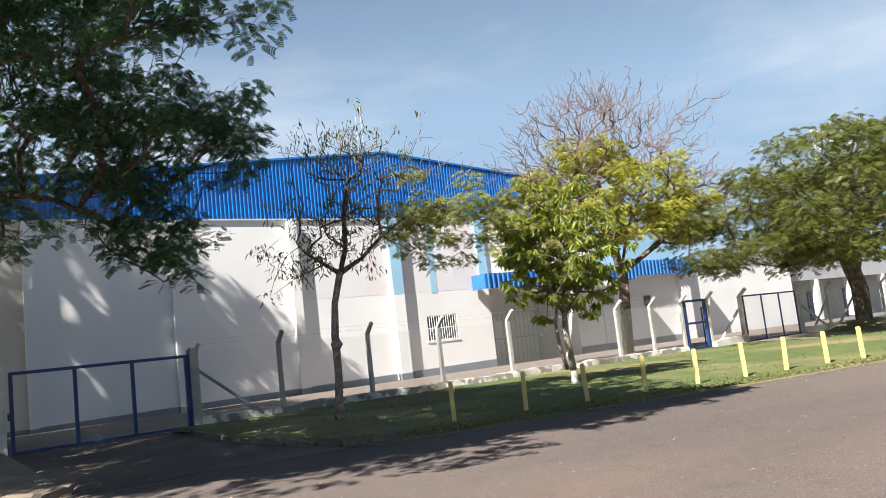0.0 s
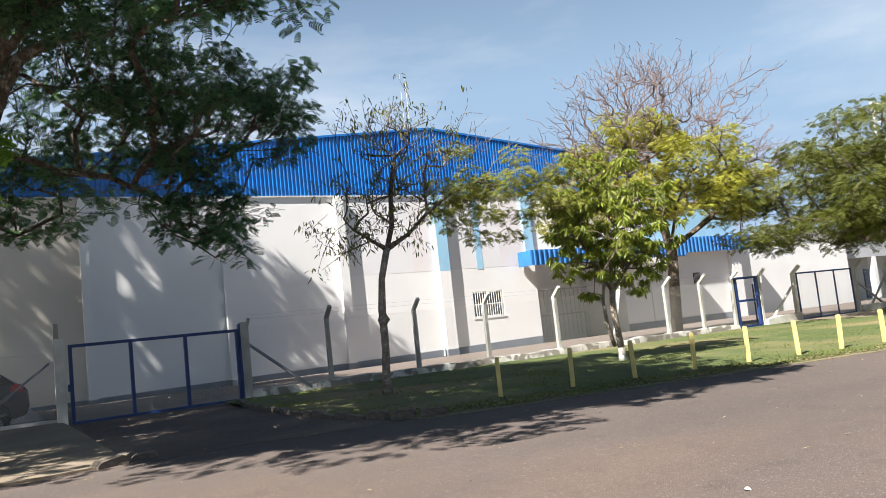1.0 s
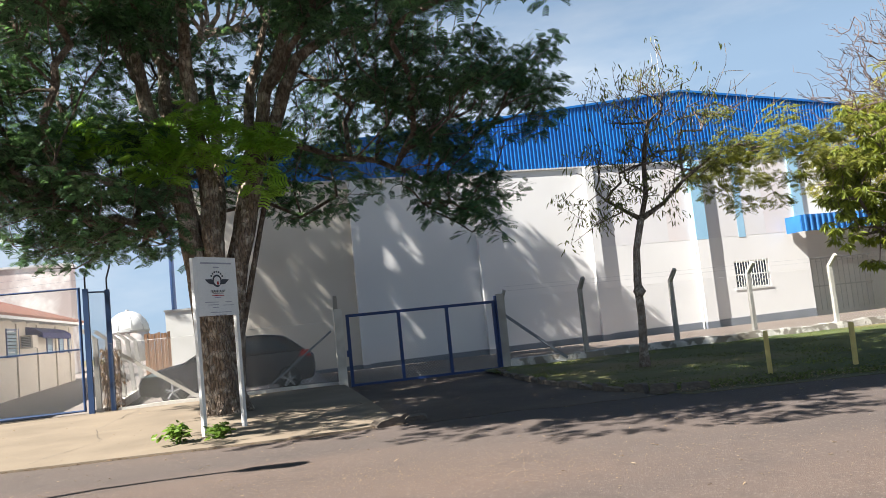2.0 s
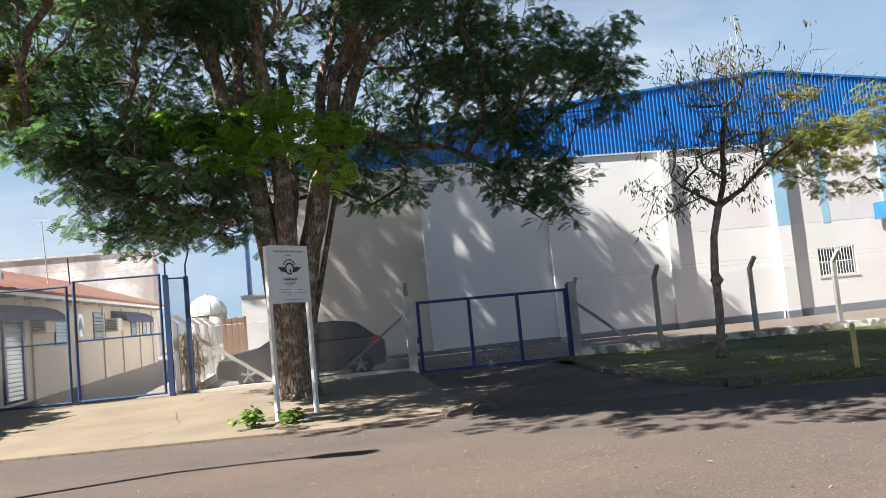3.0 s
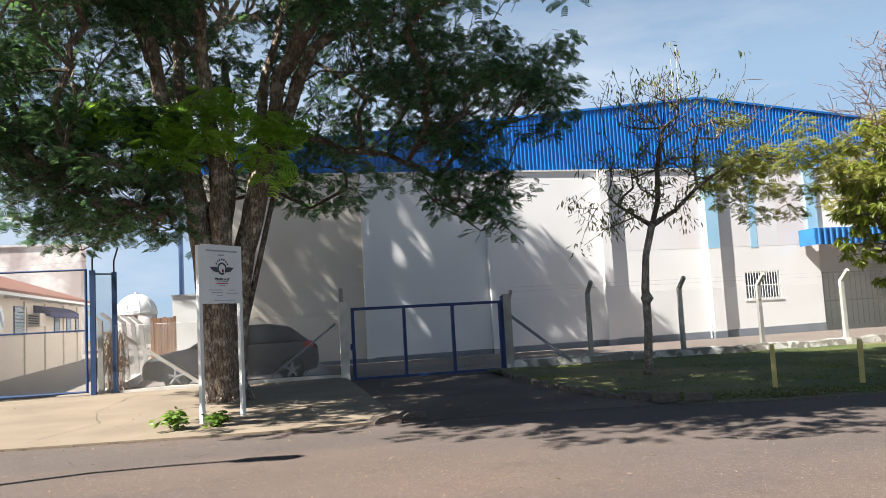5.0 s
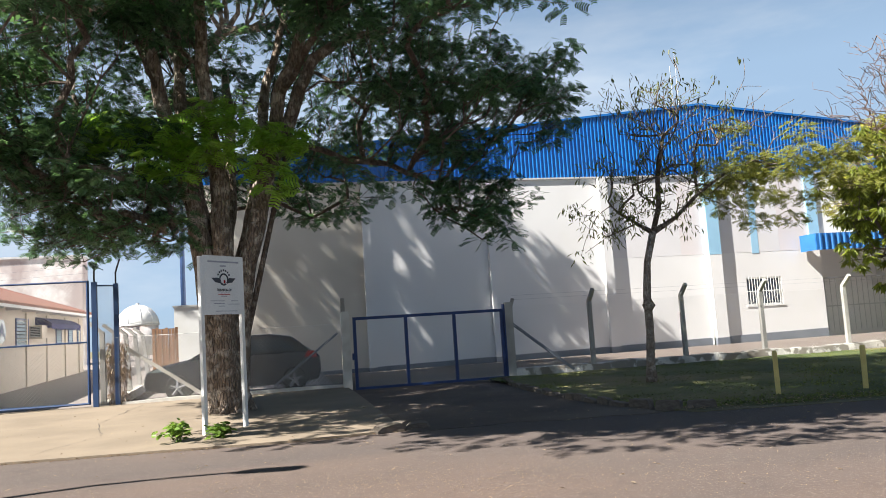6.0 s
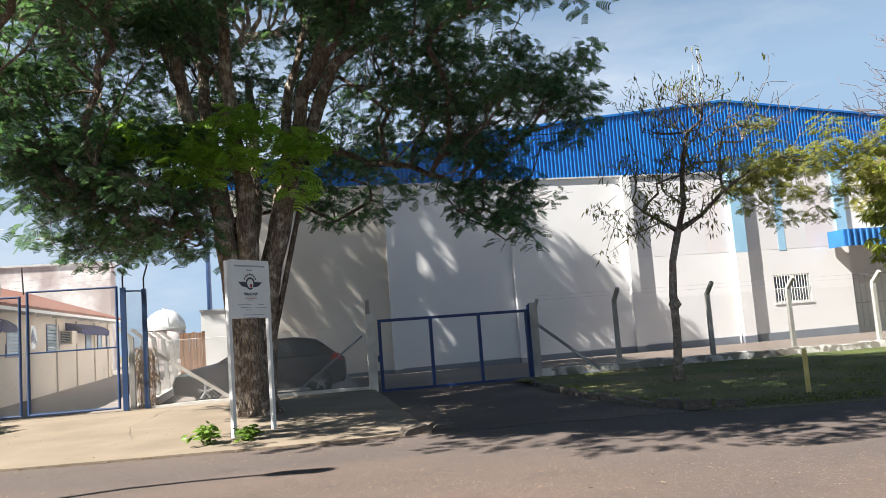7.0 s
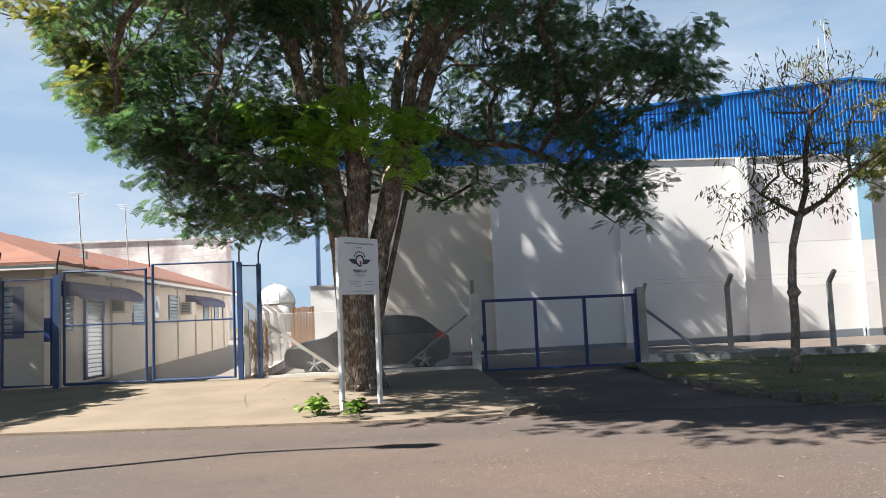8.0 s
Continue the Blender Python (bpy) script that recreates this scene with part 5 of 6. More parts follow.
    for x, y, z, r in ((-5.0, 15.6, 3.9, 0.7), (-2.2, 16.6, 3.5, 0.6), (-3.2, 15.2, 3.7, 0.6), (-4.9, 14.4, 4.3, 0.7), (-4.0, 15.0, 4.2, 0.7), (-5.4, 16.0, 4.4, 0.7), (-2.6, 17.4, 3.9, 0.6), (-3.7, 16.9, 3.9, 0.7), (-4.8, 16.6, 3.7, 0.6), (-4.4, 15.2, 3.4, 0.6), (-3.6, 15.8, 3.5, 0.65), (-2.8, 16.3, 3.6, 0.6), (-5.6, 14.8, 4.7, 0.8), (-6.4, 14.6, 6.1, 0.75), (-4.3, 16.4, 4.5, 0.8),
                       (4.1, 15.4, 4.3, 0.6), (4.5, 15.2, 3.75, 0.6), (3.7, 15.6, 3.8, 0.55), (4.4, 15.5, 3.4, 0.5), (3.4, 15.4, 4.2, 0.5), (4.9, 15.4, 4.1, 0.45), (5.4, 15.2, 4.9, 0.5), (4.0, 15.3, 4.8, 0.6), (4.8, 15.0, 5.2, 0.6), (5.6, 15.4, 6.0, 0.5), (5.9, 15.0, 5.3, 0.4), (6.1, 15.3, 5.9, 0.35), (3.6, 15.6, 5.4, 0.6), (5.2, 15.0, 4.6, 0.6), (6.0, 15.2, 6.4, 0.6), (5.6, 14.8, 5.6, 0.6), (2.9, 16.0, 4.6, 0.6), (1.8, 17.6, 4.4, 0.6), (1.0, 17.8, 4.0, 0.5),
                       (2.2, 16.4, 5.0, 0.7), (3.4, 15.0, 5.1, 0.7), (-2.0, 17.5, 4.2, 0.7), (-3.2, 17.8, 4.3, 0.8)):
        clumps += [(x, y, z, r)] * (2 if x > 3 and z < 5.3 else 1)
    # the crown's outline: open sky beyond a slanting edge on one side and past the long bough on the other
    def inside(c):
        u = 15.0 / max(c[1], 4.0)
        xa, za, r = c[0] * u, 1.36 + (c[2] - 1.36) * u, c[3] * u * 0.8
        left = -7.4 + max(-1.2, 7.4 - za) * 0.68
        right = 6.6 if 5.0 < za < 7.1 else 4.7 if 7.1 <= za < 7.9 else 5.6 if za < 5.0 else 7.2
        if za > 9.2:
            return True
        return xa - r > left and xa + r < right and za - r * 0.7 > 2.75
    clumps, top = [(*c[:3], c[3] * 1.15) for c in clumps if inside(c)], [c for c in top if inside(c)]
    base_count = len(clumps)
    for i in range(150):
        c = (rng.uniform(-5.4, -1.3), rng.uniform(13.6, 17.0), rng.uniform(3.2, 5.4), rng.uniform(0.4, 0.65))
        if inside(c) and len(clumps) < base_count + 34:
            clumps.append(c)
    for i in range(7):
        clumps.append((rng.uniform(5.0, 6.0), 14.9 + rng.normal(0, 0.5), rng.uniform(5.7, 6.5), 0.5))
    for i in range(12):
        clumps.append((rng.uniform(0.8, 2.9), rng.uniform(12.5, 15.5), rng.uniform(5.6, 8.0), rng.uniform(0.45, 0.65)))
    for i in range(6):
        u = rng.random()
        clumps.append((3.0 + 3.0 * u + rng.normal(0, 0.2), 14.9 + rng.normal(0, 0.8), 5.9 + 0.5 * u + rng.normal(0, 0.45 - 0.2 * u), rng.uniform(0.4, 0.62)))
    for c in sorted(clumps + top + boughs, key=lambda c: np.linalg.norm(np.array(c[:3]) - (-0.8, 15, 4.5))):
        sk.reach(c[:3], 0.06)
    sprays = []
    for c in clumps:
        for _ in range(5):
            tip = (*(np.array(c[:3]) + rng.normal(0, 0.55, 3) * c[3] * (1, 1, 0.7)), rng.uniform(0.2, 0.4))
            if inside(tip):
                sk.reach(tip[:3], 0.03, 2)
                sprays.append(tip)
    part("crown", scatter(rng, sprays, 37000, 0.2, FROND, M_LEAF, "crown", 0.6, (-0.2, 0.7), 0.2), M_LEAF, t)
    part("crown_top", scatter(rng, top, 16000, 0.27, SPRAY, M_LEAF, "crown_top", 0.62), M_LEAF, t)
    part("road_shade_bough", scatter(rng, boughs, 5600, 0.3, SPRAY, M_LEAF, "road_shade_bough", 0.5), M_LEAF, t)
    # sprays in a yellower leaf colour, which paints the sunlight on this edge
    sunlit = [(rng.uniform(-5.85, -5.0) - 0.5 * (z - 6.0), 14.8 + rng.normal(0, 0.5), z, rng.uniform(0.25, 0.45)) for z in rng.uniform(5.5, 7.4, 22)]
    for c in sunlit:
        sk.reach(c[:3], 0.03, 2)
    part("limb", sk.geo(0.0074, 0.42, 0.062), M_BARKDIM, t)
    sprigs = [(-2.5, 14.2, 5.2, 0.35), (-2.1, 14.2, 5.0, 0.4), (-1.6, 14.3, 5.1, 0.4), (-1.9, 14.2, 4.6, 0.35), (-1.3, 14.4, 4.9, 0.35), (-1.0, 14.4, 5.4, 0.35), (-0.9, 14.4, 4.8, 0.35), (-2.9, 14.3, 4.9, 0.3), (-0.1, 14.5, 5.1, 0.4), (0.3, 14.6, 5.0, 0.35), (0.0, 14.5, 4.5, 0.35), (-0.4, 14.5, 5.3, 0.3), (-1.5, 14.3, 4.4, 0.3), (0.15, 14.6, 4.1, 0.25), (-3.4, 14.3, 5.2, 0.25), (0.6, 14.6, 5.0, 0.25), (-0.45, 14.4, 5.7, 0.22)]
    part("sunlit_foliage", scatter(rng, sunlit, 1300, 0.2, FROND, M_LEAFO, "sunlit_foliage", 0.6), M_LEAFO, t, "leaves coloured yellow-green to show the sunlit edge of the crown")
    part("sprig", scatter(rng, sprigs, 800, 0.31, FROND, M_LEAFB, "sprig", 0.7), M_LEAFB, t, "fresh bright green shoots on the stems")
    return t


def unseen_hall_tree():
    """An unseen tree added by the hall, so that leaf shade falls on the wall."""
    rng = np.random.default_rng(8)
    t = thing("added_hall_tree", "unseen tall tree added beside the hall to throw leaf shade on wall and court", "tree")
    bx, by = -1.5, 28.0
    sk = Skeleton(rng, (bx, by, 0.05))
    k = sk.stem([(bx, by, 1.5), (bx + 0.05, by, 3.2), (bx, by, 5.0), (bx - 0.1, by - 0.3, 8.0), (bx - 0.6, by - 0.5, 10.5)], 0)
    sk.stem([(bx - 2.0, by - 1.4, 13.0), (bx - 3.6, by - 2.0, 15.5)], k), sk.stem([(bx - 4.0, by - 2.0, 13.0), (bx - 7.0, by - 2.4, 15.8)], k), sk.stem([(bx - 2.2, by - 4.0, 12.6), (bx - 4.0, by - 7.0, 13.4)], k)
    # the crown stands along the sun's slant from the part of the wall that it shades
    clumps = []
    while len(clumps) < 1300:
        wx, wz, rise = rng.uniform(-1.7, 17.0), rng.uniform(-0.8, 9.6), rng.uniform(12.6, 14.4)
        if wx < 17.0 - 1.3 * max(0, wz) + 0.8 * noise.noise((wz * 1.1, 0.3, 5)) and noise.noise((wx * 0.6, wz * 1.0, 2)) > -0.2:
            clumps.append((wx - 0.936 * rise, WY - 0.284 * rise, wz + rise, rng.uniform(0.1, 0.2)))
    # further unseen clumps, added only to shade the court
    low = [(rng.uniform(-12.6, -2.8), rng.uniform(16.4, 25.3), rng.uniform(12.8, 15.0), rng.uniform(0.7, 1.1)) for _ in range(260)]
    for c in sorted(clumps + low, key=lambda c: math.dist(c[:3], (bx, by, 10.0))):
        sk.reach(c[:3], 0.05)
    part("limb", sk.geo(0.022, 0.45, 0.2), M_BARK, t)
    part("crown", scatter(rng, clumps, 5200, 0.2, SPRAY, M_LEAF, "crown", 0.8), M_LEAF, t)
    part("court_shade_crown", scatter(rng, low, 20000, 0.36, SPRAY, M_LEAF, "court_shade_crown", 0.6), M_LEAF, t)


def thin_tree():
    rng = np.random.default_rng(3)
    t = thing("young_tree", "slender young tree, half bare, with a knotted trunk on the verge", "tree")
    bx, by = 7.28, 14.6
    g = Geo()
    g.tube([(bx, by, 0.05), (bx, by, 0.4), (bx + 0.04, by, 1.0), (bx + 0.05, by, 1.75), (bx + 0.12, by, 2.4), (bx + 0.3, by, 3.02)], [0.12, 0.085, 0.078, 0.08, 0.068, 0.072], 12, wob=0.06)
    g.tube([(bx + 0.02, by - 0.03, 1.42), (bx + 0.04, by - 0.05, 1.55), (bx + 0.04, by - 0.03, 1.68)], [0.06, 0.125, 0.06], 10, wob=0.08)
    part("trunk", g, M_BARKG, t, "", True)
    sk = Skeleton(rng, (bx + 0.3, by, 3.0))
    sk.stem([(7.75, by, 3.5), (7.85, by + 0.1, 4.2), (8.0, by, 5.0), (8.1, by, 5.8)], 0)
    sk.stem([(8.1, by - 0.05, 3.3), (8.6, by - 0.1, 3.75), (9.2, by - 0.2, 4.15), (9.9, by - 0.2, 4.4)], 0)
    sk.stem([(7.25, by, 3.2), (6.9, by + 0.1, 3.45), (6.55, by + 0.1, 3.9)], 0)
    leafy, gold = [], []
    for i in range(190):
        u = rng.uniform(0, 1)
        p = (7.9 + max(-1.1, min(1.1, rng.normal(0, 0.7 - 0.2 * u))), by + rng.normal(0, 0.7), 3.5 + 2.4 * u)
        sk.reach(p, 0.0, 2)
        q = sk.reach((p[0] + rng.normal(0, 0.2), p[1] + rng.normal(0, 0.2), p[2] + rng.uniform(0.15, 0.45)), 0.0, 2)
        leafy.append((*sk.p[q], 0.12))
    for i in range(30):
        p = (6.6 + rng.normal(0, 0.5), by + rng.normal(0, 0.5), 3.4 + rng.normal(0, 0.35))
        leafy.append((*p, 0.22)), sk.reach(p, 0.05, 2)
    for i in range(14):
        p = (8.0 + rng.normal(0, 0.6), by + rng.normal(0, 0.5), 3.7 + rng.normal(0, 0.3))
        leafy.append((*p, 0.22)), sk.reach(p, 0.05, 2)
    for i in range(34):
        p = (10.2 + rng.normal(0, 0.75), by + rng.normal(0, 0.7), 4.25 + rng.normal(0, 0.45))
        gold.append((*p, 0.36)), sk.reach(p, 0.05, 2)
    for i in range(60):
        p = (10.3 + rng.normal(0, 0.6), by + rng.normal(0, 0.5), 5.3 + rng.normal(0, 0.3))
        sk.reach(p, 0.0, 2)
    part("limb", sk.geo(0.0058, 0.45, 0.06), M_BARKDIM, t)
    part("crown", scatter(rng, leafy, 1700, 0.125, LANCE, M_LEAFR, "crown", 1.0, (0.2, 1.3)), M_LEAFR, t, "sparse long green leaves")
    part("side_foliage", scatter(rng, gold, 3600, 0.135, FEATHER, M_LEAFO, "side_foliage", 0.6), M_LEAFO, t, "yellow-green feathery leaves")


def mango_tree():
    rng = np.random.default_rng(4)
    t = thing("mango_tree", "small mango tree with long drooping leaves and a whitewashed foot", "tree")
    bx, by = 13.05, 13.85
    g = Geo()
    g.tube([(bx, by, 0.36), (bx - 0.05, by, 0.8), (bx - 0.12, by, 1.3), (bx - 0.05, by, 1.9)], [0.08, 0.07, 0.07, 0.06], 10, wob=0.06)
    g.tube([(bx - 0.1, by + 0.1, 0.4), (bx - 0.25, by + 0.1, 0.9), (bx - 0.3, by + 0.1, 1.5), (bx - 0.2, by, 2.2)], [0.05, 0.045, 0.04, 0.04], 8)
    part("trunk", g, M_BARKG, t, "", True)
    part("trunk_foot", Geo().tube([(bx, by, 0.03), (bx, by, 0.365)], [0.1, 0.083], 10), M_FLAKE, t, "whitewashed foot of the trunk", True)
    sk = Skeleton(rng, (bx - 0.08, by, 1.7))
    sk.stem([(bx, by, 2.4), (bx + 0.1, by, 3.1), (bx + 0.15, by, 3.9)], 0)
    sk.stem([(bx - 0.5, by, 2.3), (bx - 0.9, by, 3.0)], 0), sk.stem([(bx + 0.5, by, 2.2), (bx + 1.0, by, 2.7)], 0)
    tips = []
    while len(tips) < 280:
        d = rng.normal(0, 1, 3)
        d /= np.linalg.norm(d)
        r = rng.uniform(0.35, 1.0)
        p = np.array((13.15 + d[0] * 2.0 * r, 13.85 + d[1] * 1.6 * r, 3.3 + d[2] * 1.9 * r))
        if p[2] < 1.35 + 0.25 * abs(p[0] - 13.1) or (p[2] > 4.2 and abs(p[0] - 13.1) > 1.35):
            continue
        tips.append((*p, 0.1)), sk.reach(p, 0.02, 2)
    part("limb", sk.geo(0.008, 0.45, 0.05), M_TWIG, t)
    part("crown", scatter(rng, tips, 12500, 0.175, LANCE, M_LEAFM, "crown", 1.0, (0.1, 1.2), 0.0), M_LEAFM, t)


def umbrella(name, label, seed, base, stems, shell, clump_count, leaf_count, mat, bark, size=0.45, cap=0.22, bare=0, bare_box=None, clump=(0.6, 1.05)):
    rng = np.random.default_rng(seed)
    t = thing(name, label, "tree")
    sk = Skeleton(rng, base)
    for st in stems:
        sk.stem(st, 0)
    (cx, cy, cz), (rx, ry, rz), floor = shell
    clumps = []
    while len(clumps) < clump_count:
        d = rng.normal(0, 1, 3)
        d /= np.linalg.norm(d)
        r = rng.uniform(0.3, 1.0) ** 0.5
        p = (cx + d[0] * rx * r, cy + d[1] * ry * r, cz + abs(d[2]) * rz * r)
        out = math.hypot((p[0] - cx) / rx, (p[1] - cy) / ry)
        if p[2] > floor - 0.8 * out + 0.9 * noise.noise((p[0] * 0.5, p[1] * 0.5, seed)):
            clumps.append((*p, rng.uniform(*clump)))
    for c in sorted(clumps, key=lambda c: np.linalg.norm(np.array(c[:3]) - np.array(base))):
        sk.reach(c[:3], 0.05)
    part("limb", sk.geo(0.016 if cap < 0.23 else 0.024, 0.46, cap, sides=10), bark, t, "", True)
    if bare:
        bk = Skeleton(rng, (cx + 0.3, cy, cz + 0.2))
        bk.stem([(cx + 0.3, cy, cz + 1.2), (cx + 0.5, cy, cz + 2.4), (cx + 0.4, cy, cz + 3.4)], 0)
        bk.stem([(cx - 1.5, cy, cz + 1.2), (cx - 2.6, cy, cz + 2.0)], 0), bk.stem([(cx + 2.2, cy, cz + 1.0), (cx + 4.0, cy, cz + 1.6)], 0)
        spots = []
        for i in range(bare):
            a, r = rng.uniform(0, math.pi), rng.uniform(0.2, 1.0) ** 0.5
            spots.append((cx + 0.9 + math.cos(a) * bare_box[0] * r, cy + rng.normal(0, 1.0), cz + math.sin(a) * bare_box[1] * r))
        spots.sort(key=lambda q: math.dist(q, (cx + 0.3, cy, cz)))
        for q in spots:
            bk.reach(q, 0.0, 4, 1, 0.1)
        for q in spots:
            for _ in range(5):
                bk.reach(np.array(q) + rng.normal(0, 0.3, 3) + (0, 0, 0.1), 0.0, 3, 1, 0.12)
        part("bare_twig", bk.geo(0.0085, 0.42, 0.1), M_TWIG, t, "leafless reddish twigs over the crown")
    part("crown", scatter(rng, clumps, leaf_count, size, FEATHER, mat, "crown", 0.5), mat, t)


big_tree()
unseen_hall_tree()
thin_tree()
mango_tree()
umbrella("yellowing_tree", "wide tree with yellow-green leaves and bare twigs on top", 11, (22.7, 21.0, 0.03),
         [[(22.75, 21, 1.5), (22.9, 21, 3.2), (22.6, 21, 4.6), (21.4, 21, 5.8), (19.8, 20.8, 6.6)], [(22.95, 21, 3.4), (23.6, 21, 5.0), (24.6, 21, 6.4)], [(23.0, 20.9, 3.3), (25, 20.6, 4.4), (27, 20.4, 5.2)]],
         ((22.6, 20.8, 4.2), (5.6, 2.8, 4.6), 4.5), 140, 15000, M_LEAFY, M_BARKDIM, 0.2, 0.26, 420, (6.5, 6.8), (0.42, 0.8))
umbrella("umbrella_tree", "broad flat-topped green tree with a dark leaning trunk", 12, (31.1, 16.4, 0.05),
         [[(31.2, 16.4, 1.2), (31.5, 16.4, 2.4), (32.3, 16.4, 4.2), (33.2, 16.4, 6.0)], [(31.0, 16.3, 1.6), (30.2, 16.2, 3.0), (28.6, 16.0, 4.6), (26.8, 15.8, 5.4)], [(31.6, 16.6, 2.0), (34, 17.4, 4.2), (36.5, 18, 5.6)]],
         ((34.4, 16.4, 2.9), (12.0, 5.4, 5.9), 3.3), 420, 33000, M_LEAFR, M_BARKDIM, 0.25, 0.34)
# unseen tree, added to cast shade on the pavement and the house front
umbrella("unseen_pavement_tree", "unseen tree added further up the pavement to shade it and the house front", 13, (-15.6, 12.6, 0.1),
         [[(-15.6, 12.6, 1.5), (-15.5, 12.6, 3.2), (-15.8, 12.4, 5.0)], [(-15.4, 12.8, 3.3), (-14.4, 13.2, 5.0)], [(-15.6, 12.6, 3.0), (-16.8, 11.9, 4.6)]],
         ((-14.7, 13.0, 4.6), (3.5, 6.2, 3.4), 4.8), 180, 12500, M_LEAF, M_BARK, 0.46, 0.2)

# ---- small things on the ground ----
rng = np.random.default_rng(21)
kerb = thing("kerb", "uneven dark kerb stones round the corner of the grass", "kerb")
line = [(5.42, 18.6), (5.2, 17.4), (5.02, 15.5), (4.98, 14.0), (5.02, 12.7), (5.12, 11.7), (5.35, 11.0), (5.75, 10.55), (6.3, 10.25)]
dist = [0.0]
for a, b in zip(line, line[1:]):
    dist.append(dist[-1] + math.dist(a, b))
s = 0.0
while s < dist[-1] - 0.3:
    n = rng.uniform(0.32, 0.46)
    x0, y0 = (float(np.interp(s, dist, [p[i] for p in line])) for i in (0, 1))
    x1, y1 = (float(np.interp(s + n, dist, [p[i] for p in line])) for i in (0, 1))
    ob = part("stone", Geo().prism([(-0.5, 0), (0.5, 0), (0.47, 0.85), (0.4, 1), (-0.42, 1), (-0.48, 0.8)], -0.5, 0.5), M_ROCK, kerb)
    ob.matrix_world = pose((x0 + x1) / 2, (y0 + y1) / 2, -0.03, rng.normal(0, 3), rng.normal(0, 4), math.degrees(math.atan2(y1 - y0, x1 - x0)) + rng.normal(0, 4)) @ Matrix.Diagonal((n * 0.9, 0.11, rng.uniform(0.1, 0.165), 1))
    s += n + 0.02
for x, y, turn, size in ((1.52, 11.02, 20, (0.45, 0.2, 0.11)), (1.95, 11.2, -15, (0.32, 0.17, 0.08)), (1.75, 11.42, 50, (0.3, 0.16, 0.1))):
    t = thing("kerb_fragment", "broken piece of concrete kerb lying by the drive", "rubble", "broken kerb pieces")
    ob = part("chunk", Geo().prism([(-0.5, 0), (0.5, 0), (0.44, 0.7), (0.2, 1), (-0.35, 0.9), (-0.5, 0.5)], -0.5, 0.5), M_ROCK, t)
    ob.matrix_world = pose(x, y, 0.0, 4, -5, turn) @ Matrix.Diagonal((*size, 1))


def weed(x, y, size, seed):
    r = np.random.default_rng(seed)
    t = thing("weed", "bright green leafy weed at the pavement edge", "weed", "weeds by the notice board")
    clumps = [(x + r.normal(0, 0.1 * size), y + r.normal(0, 0.07), (0.1 + r.uniform(0, 0.22)) * size, 0.07) for _ in range(14)]
    g = Geo()
    for c in clumps:
        g.tube([(x + r.normal(0, 0.04), y, 0.02), ((x + c[0]) / 2, (y + c[1]) / 2, c[2] * 0.7), c[:3]], [0.008, 0.006, 0.004], 4)
    part("stalk", g, M_WEED, t)
    wide = ([(0, 0, 0), (0.3, 0.3, 0.05), (0.7, 0.24, 0.02), (1, 0, -0.1), (0.7, -0.24, 0.02), (0.3, -0.3, 0.05)], LANCE[1])
    part("foliage", scatter(r, clumps, 130, 0.13 * size, wide, M_WEED, "foliage", 1.0, (-0.4, 0.5), 0.1), M_WEED, t)


weed(-1.3, 11.72, 0.85, 1)
weed(-0.74, 11.8, 0.72, 2)

# grass, thin and dry, nearest the road first
n = 74000
x = 5.2 + 26 * rng.random(n) ** 1.35
y = np.array([turf_near(a) for a in x])
y = y + 0.05 + (18.8 - y - 0.05) * rng.random(n) ** 1.1
z = np.array([turf_height(a, b) for a, b in zip(x, y)]) - 0.03
y = y - 0.05 + 0.1 * np.sin(x * 5.0) * (rng.random(n) < 0.5)
tuft = ([(0, -0.5, 0), (0, 0.5, 0), (0.25, 0.25, 1.0), (0.2, -0.1, 1.0)], [(0, 1, 2, 3)])
blades = cloud("grass", tuft[0], tuft[1], np.stack([x, y, z], 1), turns_of(rng.uniform(0, 6.28, n), rng.normal(0, 0.5, n), rng.normal(0, 0.4, n)), rng.uniform(0.025, 0.058, n), M_BLADE)
tagged(part("grass", blades, M_BLADE), "short dry grass blades on the verge", "grass", kind="stuff")

# fallen leaves on road, pavement and grass
n = 7500
x, y = rng.uniform(-12, 24, n), rng.uniform(2.5, 18.5, n)
edge = np.array([road_edge(a) for a in x])
on_road = y < edge
z = np.where(on_road, 0.008, np.where(x < 1.7, [walk_height(a, b) + 0.008 for a, b in zip(x, y)], np.where(x < 5.2, 0.014, [turf_height(a, b) + 0.03 for a, b in zip(x, y)])))
keep = (rng.random(n) < np.where(on_road, 0.2 + 0.8 * np.exp(-np.abs(y - edge) / 1.2), np.where(x > 5, 0.7, np.where(x > 1.7, 0.8, 0.25))))
x, y, z = x[keep], y[keep], z[keep]
n = len(x)
litter = cloud("leaf_litter", LANCE[0], LANCE[1], np.stack([x, y, z + 0.006], 1), turns_of(rng.uniform(0, 6.28, n), rng.normal(0, 0.15, n), rng.normal(0, 0.25, n)), rng.uniform(0.022, 0.055, n), M_DRY)
tagged(part("leaf_litter", litter, M_DRY), "dry fallen leaves scattered over road and grass", "leaves", kind="stuff")
stone = thing("pebble", "pale flat stone lying on the road", "stone")
part("body", Geo().tube([(4.44, 3.7, 0.002), (4.445, 3.7, 0.014), (4.45, 3.7, 0.02)], [0.026, 0.022, 0.008], 8, wob=0.15), M_LIME, stone)

# dry leaves drifted along the edge of the grass
n = 2600
x = rng.uniform(5.6, 24, n)
y = np.array([road_edge(a) for a in x]) + rng.normal(0.05, 0.22, n)
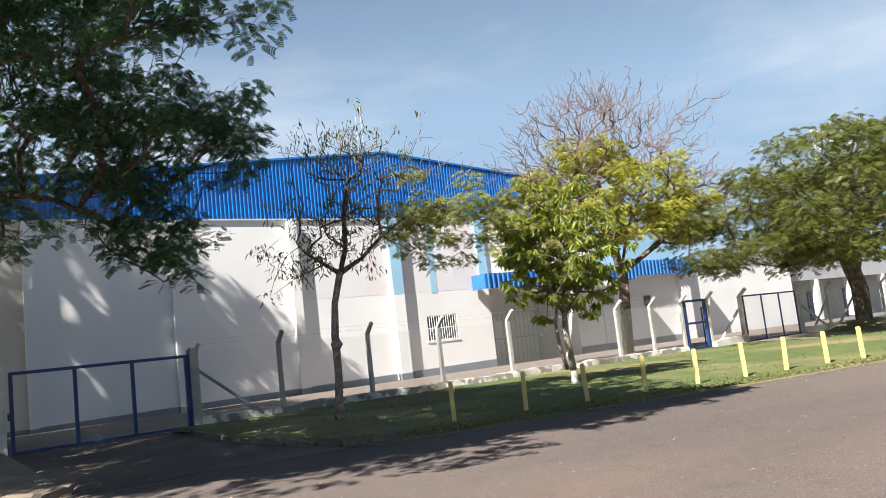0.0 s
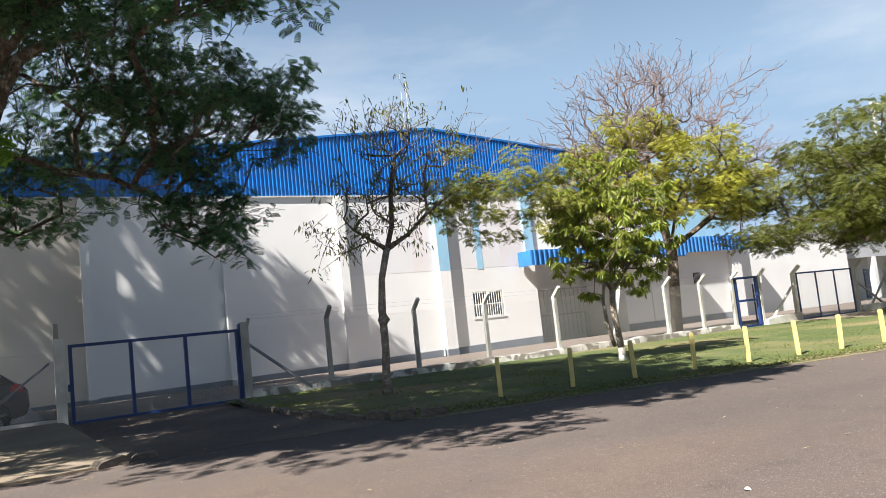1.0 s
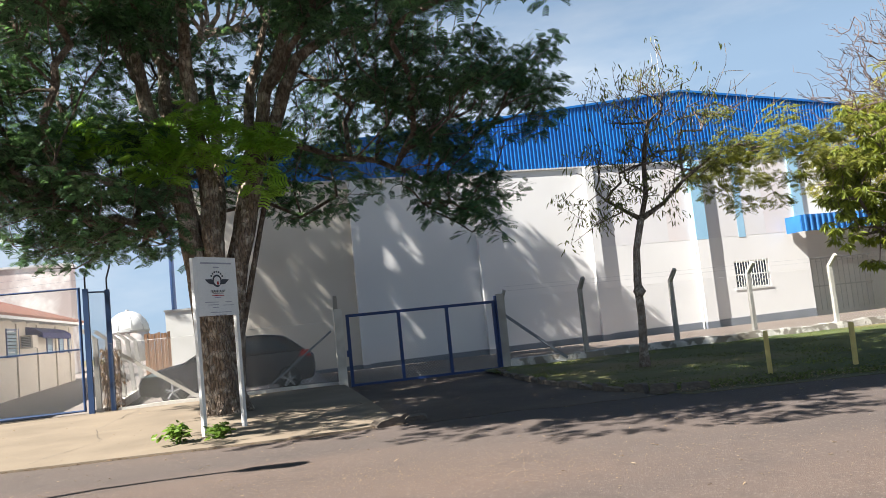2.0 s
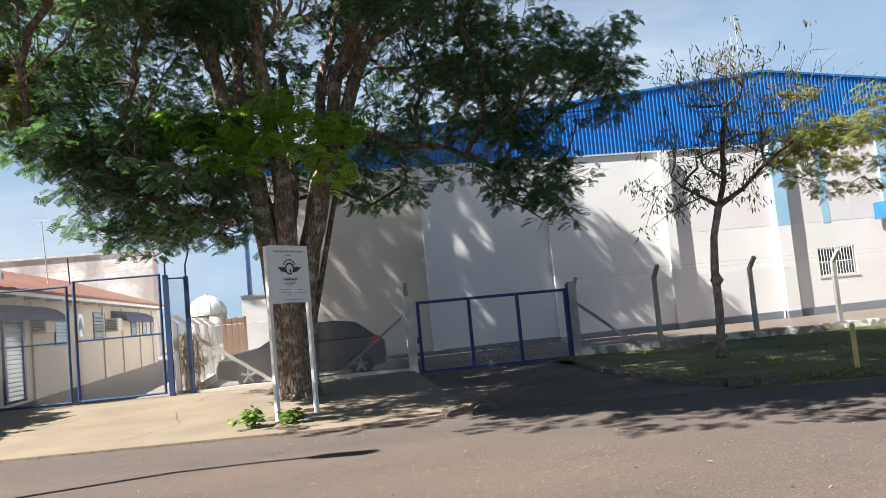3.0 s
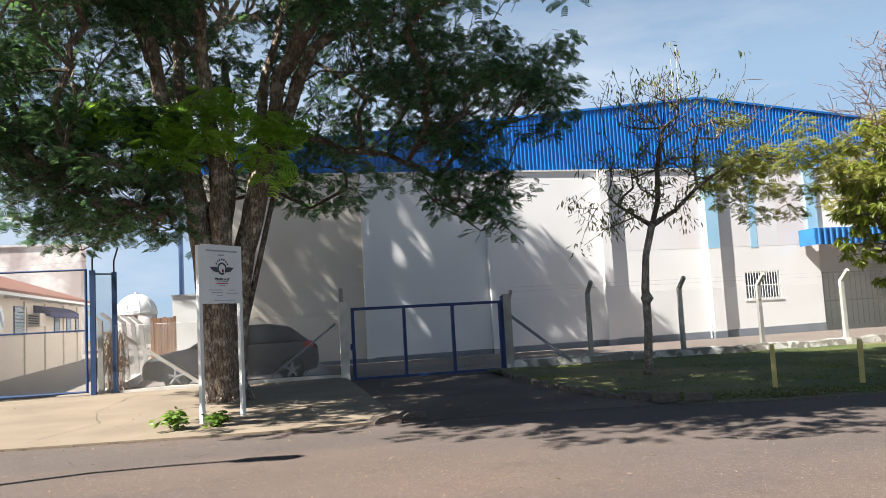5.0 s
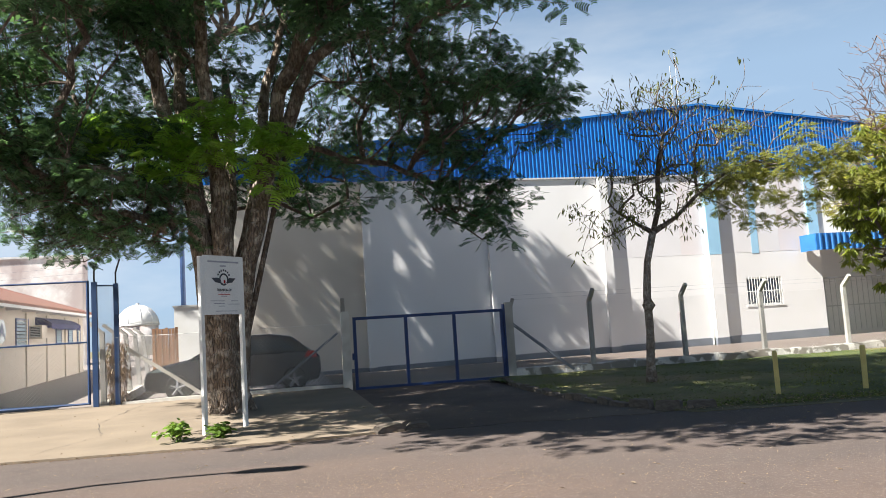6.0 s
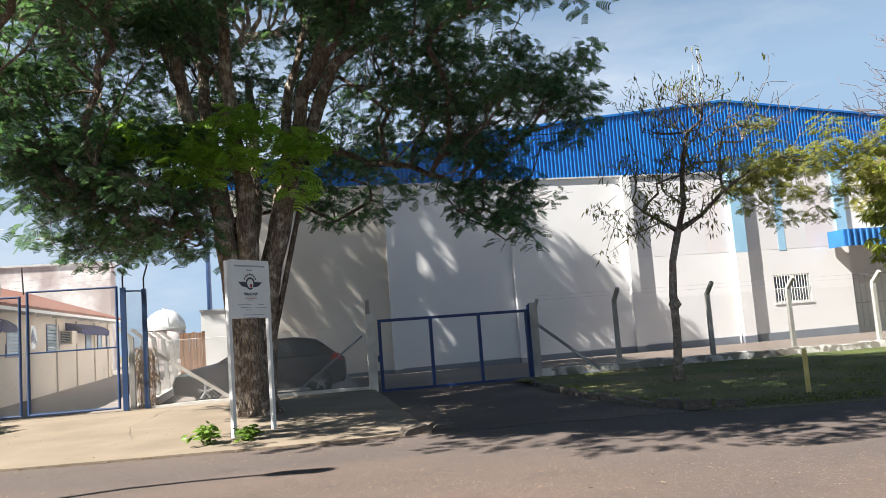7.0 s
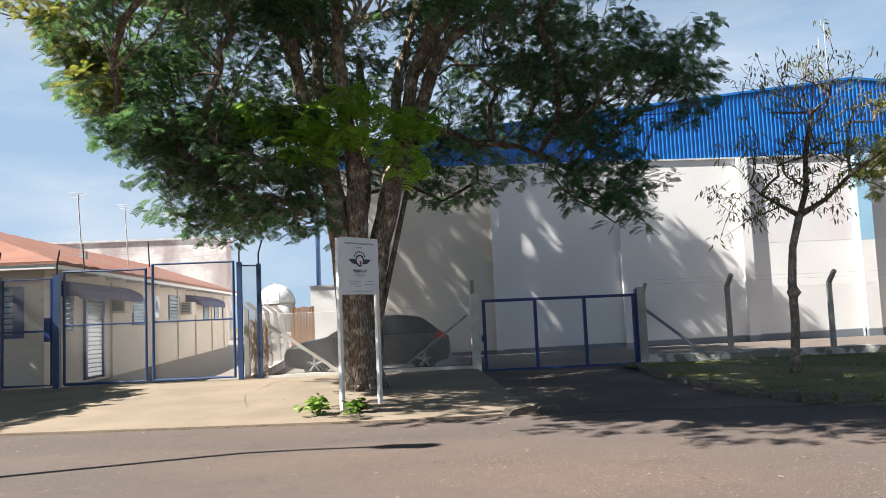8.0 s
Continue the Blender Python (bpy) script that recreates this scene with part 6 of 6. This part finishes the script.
drift = cloud("leaf_drift", LANCE[0], LANCE[1], np.stack([x, y, np.full(n, 0.022) + rng.uniform(0, 0.02, n)], 1), turns_of(rng.uniform(0, 6.28, n), rng.normal(0, 0.3, n), rng.normal(0, 0.3, n)), rng.uniform(0.03, 0.08, n), M_DRY)
tagged(part("leaf_drift", drift, M_DRY), "brown leaves drifted along the edge of the grass", "leaves", kind="stuff")

# leaf shapes added to draw the dark line along the raised pavement edge
n = 700
x = rng.uniform(-10, 1.6, n)
y = np.array([road_edge(a) for a in x]) + rng.normal(-0.02, 0.045, n)
litter = cloud("edge_line_chips", LANCE[0], LANCE[1], np.stack([x, y, np.full(n, 0.014)], 1), turns_of(rng.uniform(0, 6.28, n), rng.normal(0, 0.3, n), rng.normal(0, 0.3, n)), rng.uniform(0.02, 0.06, n), M_DEADLEAF)
tagged(part("edge_line_chips", litter, M_DEADLEAF), "dark leaf-shaped chips forming a line along the pavement edge", "leaves", kind="stuff")

# grit and crumbs of leaf on the carriageway
n = 7500
x = rng.uniform(-9, 16, n)
y = rng.uniform(2.6, 11.0, n)
keep = y < np.array([road_edge(a) for a in x]) - 0.1
x, y = x[keep], y[keep]
n = len(x)
chip = ([(0, 0, 0), (0.8, 0.3, 0.2), (1.0, -0.2, 0.1), (0.3, -0.5, 0.25)], [(0, 1, 2, 3)])
grit = cloud("grit", chip[0], chip[1], np.stack([x, y, np.full(n, 0.007)], 1), turns_of(rng.uniform(0, 6.28, n), rng.normal(0, 0.2, n), rng.normal(0, 0.2, n)), rng.uniform(0.006, 0.016, n), M_CRUMB)
tagged(part("grit", grit, M_CRUMB), "pale grit and leaf crumbs on the asphalt", "grit", kind="stuff")
n = 2600
along = rng.normal(0, 1.6, n)
x, y = 1.6 + along + rng.normal(0, 0.3, n), 7.1 - 0.28 * along + rng.normal(0, 0.55, n)
crumbs = cloud("leaf_crumbs", chip[0], chip[1], np.stack([x, y, np.full(n, 0.008)], 1), turns_of(rng.uniform(0, 6.28, n), rng.normal(0, 0.25, n), rng.normal(0, 0.25, n)), rng.uniform(0.005, 0.013, n), M_DRY)
tagged(part("leaf_crumbs", crumbs, M_DRY), "brown crumbled leaves blown together on the asphalt", "leaves", kind="stuff")
mound = thing("earth_mound", "low brown mound of earth at the foot of the tree", "mound")
g = Geo()
for i in range(13):
    for j in range(9):
        u, v = i / 6 - 1, j / 4 - 1
        h = max(0, 1 - u * u - v * v) ** 0.7
        g.v.append((31.6 + 2.2 * u, 16.6 + 1.3 * v, 0.06 + 0.4 * h * (1 + 0.4 * noise.noise((u * 3, v * 3, 1)))))
g.f = [(i * 9 + j, (i + 1) * 9 + j, (i + 1) * 9 + j + 1, i * 9 + j + 1) for i in range(12) for j in range(8)]
part("soil", g, M_EARTH, mound, "", True)
